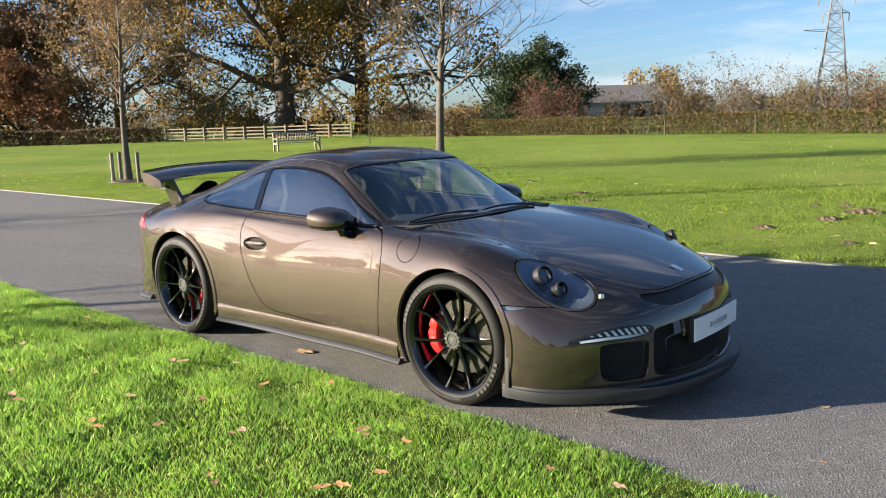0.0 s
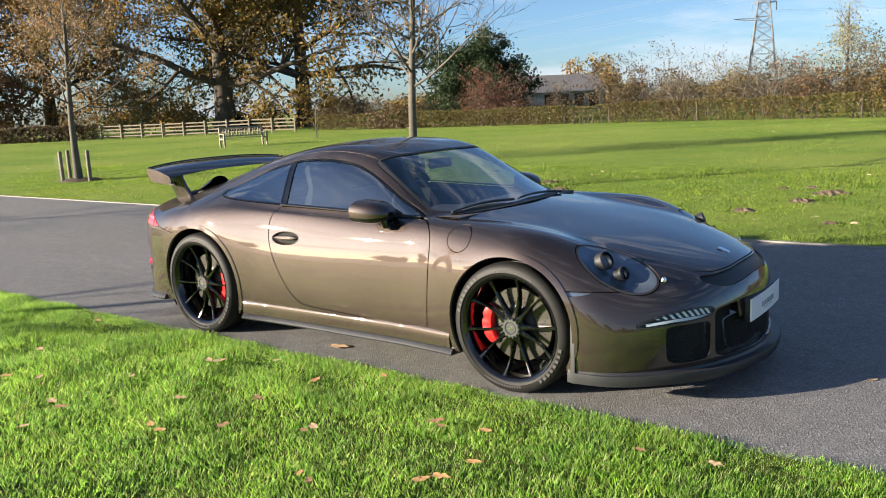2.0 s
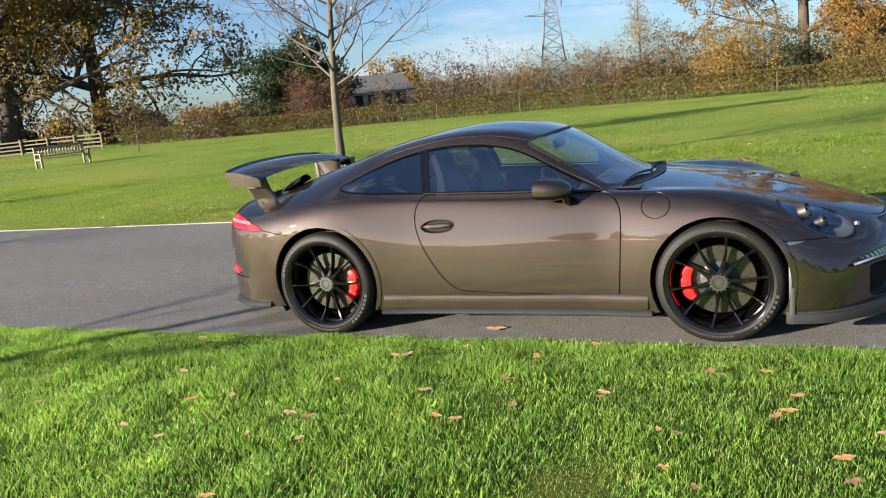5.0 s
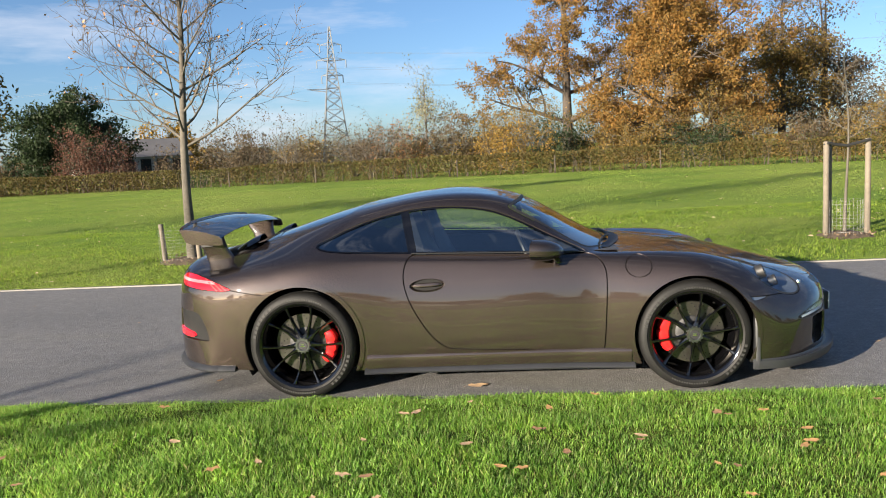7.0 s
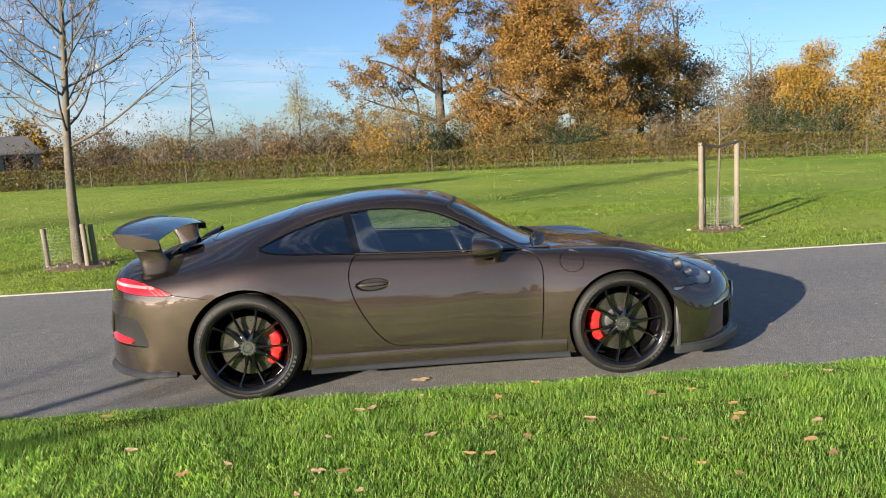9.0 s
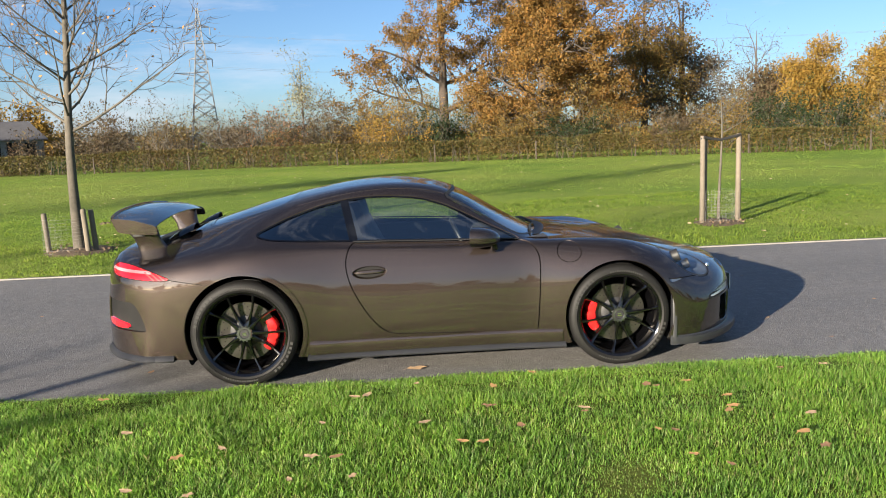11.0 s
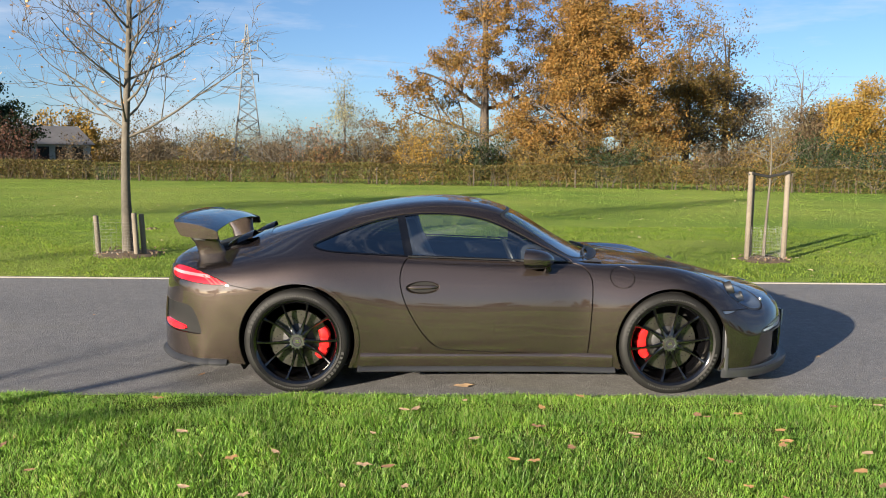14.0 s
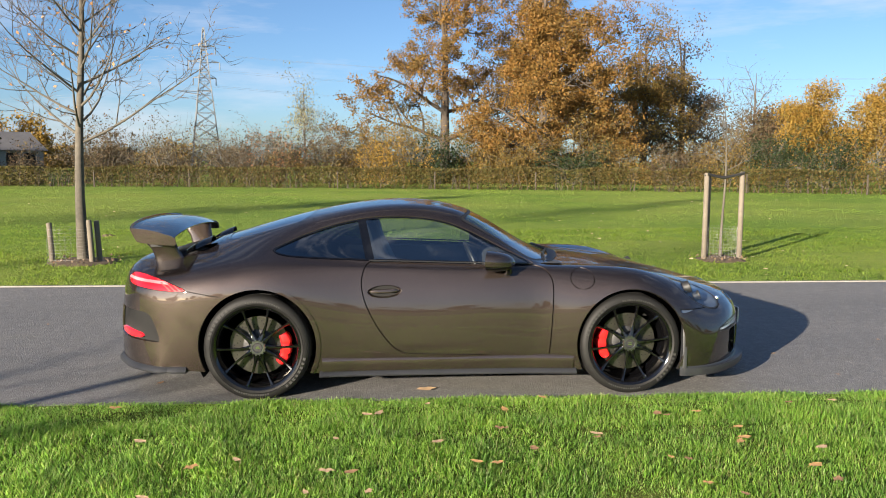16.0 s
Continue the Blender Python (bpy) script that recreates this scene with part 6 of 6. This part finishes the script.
shrub(114, polar(139.4, 82, EYE_A), 2.6, 5, GREEN_LEAF, 4000, "dark scrub behind the rail fence")
shrub(115, polar(134.0, 72, EYE_A), 2.8, 5, BROWN_LEAF, 1500, "russet scrub behind the hedge")
shrub(116, polar(130.3, 60, EYE_A), 2.6, 6, BROWN_LEAF, 3500, "brown scrub behind the hedge")
oak(121, polar(124.5, 63, EYE_A), 6.9, 1.0, .25, GREEN_LEAF, 38640, "dense dark evergreen tree behind the hedge", spread=.95, limbs=14, size=0.102, scatter=0.288, low=True)
shrub(122, polar(123.6, 57, EYE_A), 3.3, 3.2, DULL_RED_LEAF, 4200, "dull red bush behind the hedge", size=.10)
shrub(123, polar(119.6, 56, EYE_A), 2.3, 4, BROWN_LEAF, 2600, "brown scrub before the barn", size=.10)
shrub(124, polar(114.0, 57, EYE_A), 3.8, 3.0, BROWN_LEAF, 4200, "rounded brown bush behind the hedge", size=.10)
for i, (az, d, h, w, leaf, n, what) in enumerate((
        (111.3, 55, 2.6, 2.6, BROWN_LEAF, 500, "half-bare brown shrub behind the hedge"),
        (108.5, 56, 3.4, 3.2, PALE_LEAF, 600, "half-bare pale shrub behind the hedge"),
        (106.0, 54, 3.5, 3.2, BROWN_LEAF, 800, "half-bare brown shrub behind the hedge"))):
    shrub(130 + i, polar(az, d, EYE_A), h, w, leaf, n, what, size=.09)
for i, (az, d, h, w, leaf, n, what) in enumerate((
        (105.3, 52, 3.5, 3.0, BROWN_LEAF, 800, "thorny half-bare shrub behind the hedge"),
        (100.0, 52, 3.6, 3.2, BROWN_LEAF, 1000, "thorny half-bare shrub behind the hedge"),
        (98.0, 54, 3.2, 3.0, RED_LEAF, 900, "russet shrub behind the hedge"),
        (94.6, 54, 3.7, 3.0, BROWN_LEAF, 3600, "rounded russet-brown bush behind the hedge"),
        (92.3, 55, 3.2, 3.0, OLIVE_LEAF, 3500, "olive bush behind the hedge"),
        (90.3, 51, 2.9, 2.2, GOLD_LEAF, 2200, "small golden bush by the hedge"),
        (88.5, 56, 4.6, 3.2, OLIVE_LEAF, 4500, "olive-green bush under the oak"),
        (86.6, 53, 3.0, 2.4, GREEN_LEAF, 3000, "dark evergreen bush by the hedge"),
        (84.3, 55, 3.0, 3.6, OLIVE_LEAF, 3600, "olive scrub under the oaks"),
        (81.0, 53, 2.6, 3.6, OLIVE_LEAF, 3600, "olive scrub under the oaks"),
        (77.0, 53, 2.6, 3.6, GREEN_LEAF, 3200, "dark scrub under the oaks"),
        (77.3, 56, 4.4, 4.2, OLIVE_LEAF, 4800, "olive scrub under the oaks"),
        (73.5, 54, 2.9, 3.6, OLIVE_LEAF, 3200, "olive scrub under the trees"),
        (70.0, 53, 2.8, 3.4, BROWN_LEAF, 2600, "brown scrub under the trees"),
        (67.0, 52, 2.8, 3.2, OLIVE_LEAF, 3000, "olive scrub behind the hedge"),
        (64.0, 52, 2.9, 3.0, GREEN_LEAF, 3000, "dark green bush behind the hedge"),
        (60.6, 50, 3.0, 3.0, GREEN_LEAF, 3000, "dark green bush behind the hedge"),
        (57.0, 50, 3.4, 4.0, OLIVE_LEAF, 3000, "olive bush behind the hedge"))):
    shrub(150 + i, polar(az, d), h, w, leaf, n, what, size=.10)
oak(171, polar(96.1, 60), 7.4, 1.6, .10, PALE_LEAF, 3622, "slender pale birch, nearly bare, behind the hedge", spread=.62, limbs=9, size=0.066, bark=TWIG, scatter=0.28)
oak(172, polar(86.2, 67), 18, 3.8, .46, OAK_LEAF, 36000, "tall golden-brown oak with a bare trunk and gaps", spread=.66, limbs=9, size=0.092, scatter=0.24)
oak(173, polar(79.2, 60), 15.5, 2.6, .5, OAK_LEAF, 80000, "massive golden-brown oak behind the hedge", spread=.62, limbs=13, size=0.095, scatter=0.30, low=True)
oak(174, polar(78.4, 76), 21, 4, .5, OAK_LEAF, 46000, "tall oak rising behind the others", spread=.72, limbs=11, size=0.10, scatter=0.32)
oak(175, polar(72.3, 72), 13.5, 2.4, .34, OLIVE_LEAF, 24000, "dark thinning tree beside the oaks", spread=.62, limbs=11, size=0.085, scatter=0.48, low=True)
oak(176, polar(69.8, 76), 14.2, 2.4, .34, BROWN_LEAF, 15697, "dark thinning birch with an orange top", spread=.52, limbs=11, size=0.109, scatter=0.48, low=True)
oak(177, polar(65.2, 78), 11, 2.4, .16, BROWN_LEAF, 724, "tall bare grey tree in the distance", spread=.5, limbs=9, size=0.073, bark=TWIG)
oak(178, polar(61.6, 70), 7.6, 1.4, .22, GOLD_LEAF, 36000, "rounded golden-orange tree behind the hedge", spread=.72, limbs=10, size=0.085, low=True, scatter=0.4)
oak(179, polar(57.5, 76), 8.2, 1.4, .22, GOLD_LEAF, 32000, "rounded orange tree behind the hedge", spread=.72, limbs=10, size=0.09, low=True, scatter=0.4)
oak(180, polar(64.3, 72), 5.8, 1.0, .18, BROWN_LEAF, 12074, "brown rounded tree behind the hedge", spread=.8, limbs=9, size=0.102, low=True)
oak(181, polar(52.5, 80), 10, 2, .25, OLIVE_LEAF, 16905, "olive tree behind the hedge", limbs=10, size=0.132, low=True)
# distant belts of wood all round
for i, (az, d, h, leaf) in enumerate([(a, 150 + 14 * ((a * 7) % 3), 7 + (a * 5) % 4, (BROWN_LEAF, OLIVE_LEAF, RED_LEAF)[i % 3]) for i, a in enumerate(range(196, 350, 9))] + [(a, 70 + 9 * ((a * 7) % 3), 7 + (a * 5) % 5, (OAK_LEAF, OLIVE_LEAF, GREEN_LEAF)[i % 3]) for i, a in enumerate(range(200, 346, 12))]):
    oak(300 + i, polar(az, d, (0, 0)), h, 1.6, .25, leaf, 3000, "autumn tree in the wood behind the verge", spread=.9, limbs=4, size=.34, scatter=.8, low=True)
for i, (az, d) in enumerate(((122, 150), (118, 170), (113, 160), (109, 180), (105, 170), (101, 190), (97, 180), (92, 170), (127, 160), (132, 170), (146, 190), (156, 190))):
    shrub(400 + i, polar(az, d), 5.0, 22, (OLIVE_LEAF, BROWN_LEAF)[i % 2], 3500, "distant line of low trees", size=.5)
for i, az in enumerate((117.2, 116.0, 114.9)):
    oak(420 + i, polar(az, 140, EYE_A), 7.6, 1, .2, GOLD_LEAF, 5000, "yellow poplar beyond the barn", spread=.42, limbs=9, size=.22, low=True)


# barn
def barn():
    top_ob = thing("barn", "low grey barn with a pitched sheet roof", "building")
    a = Vector((*polar(121.3, 108, EYE_A), 0))
    b = Vector((*polar(115.2, 112, EYE_A), 0))
    d = (b - a)
    L = d.length
    m = Matrix.Translation(a) @ Matrix.Rotation(math.atan2(d.y, d.x), 4, "Z")
    Build().box((0, 0, 0), (L, 9, 2.7), m).put("wall", CLADDING, top_ob)
    roof = Build().add([(-.4, -.5, 2.6), (L + .4, -.5, 2.6), (L + .4, 4.5, 5.0), (-.4, 4.5, 5.0), (-.4, 9.5, 2.6), (L + .4, 9.5, 2.6), (-.4, 0, 2.6), (-.4, 9, 2.6)], [(0, 1, 2, 3), (3, 2, 5, 4), (0, 3, 4)]).move(m)
    roof.put("roof", ROOFING, top_ob, "", False)
    # black slabs on the solid wall stand for the shade inside open bays
    for k in range(4):
        x = L * (.30 + .17 * k)
        Build().box((x, -.05, .5), (x + L * .11, .0, 2.3), m).put("bay_shade_panel", VOID, top_ob)
    return top_ob


barn()


# pylon and cables
def pylon():
    px, py = polar(102.75, 112)
    top_ob = thing("pylon", "grey lattice electricity pylon beyond the fields", "pylon", (px, py, 0))
    top_ob.scale = (.76, .76, .76)
    b = Build()
    H = 24.8
    turn = Matrix.Rotation(radians(12), 4, "Z")

    def half(z):
        return float(np.interp(z, (0, 12, 17.5, H), (2.6, 1.35, .75, .12)))

    def corner(k, z):
        s = half(z)
        return turn @ Vector(((s, s, z), (-s, s, z), (-s, -s, z), (s, -s, z))[k])
    levels = [0, 3.0, 5.6, 8.0, 10.2, 12.2, 14.0, 15.6, 17.2, 18.8, 20.4, 22.0, 23.4, H]
    for k in range(4):
        b.tube([corner(k, z) for z in levels], [.13] * 6 + [.10] * 8, 4, False)
    for z0, z1 in zip(levels, levels[1:]):
        for k in range(4):
            j = (k + 1) % 4
            b.tube([corner(k, z0), corner(j, z1)], .055, 3, False).tube([corner(j, z0), corner(k, z1)], .055, 3, False).tube([corner(k, z1), corner(j, z1)], .05, 3, False)
    b.put("lattice", GALV, top_ob)
    ends = []
    for z, w in ((21.6, 1.9), (18.9, 2.6), (16.2, 1.9)):
        arm = Build()
        for s in (-1, 1):
            tip = turn @ Vector((s * w, 0, z))
            for k in range(4):
                arm.tube([corner(k, z + (.55 if k % 2 else 0)), tip], .05, 3, False)
            ends.append((s, turn @ Vector((s * w, 0, z - 1.3))))
            arm.tube([tip, turn @ Vector((s * w, 0, z - 1.3))], .09, 5, False)
        arm.put("cross_arm", GALV, top_ob)
    low = Build()
    tip = turn @ Vector((-4.6, 0, 13.9))
    for k in range(4):
        low.tube([corner(k, 13.9 if k % 2 else 13.2), tip], .05, 3, False)
    low.put("side_arm", GALV, top_ob)
    for i, (s, e) in enumerate(ends):
        for far in ((-260, 10, 2), (230, -40, 3)):
            run = []
            for t in np.linspace(0, 1, 15):
                q = e + Vector(far) * t
                run.append((q.x, q.y, q.z - 26 * t * (1 - t)))
            Build().tube(run, .012, 3, False).put("cable", GALV, top_ob)


pylon()
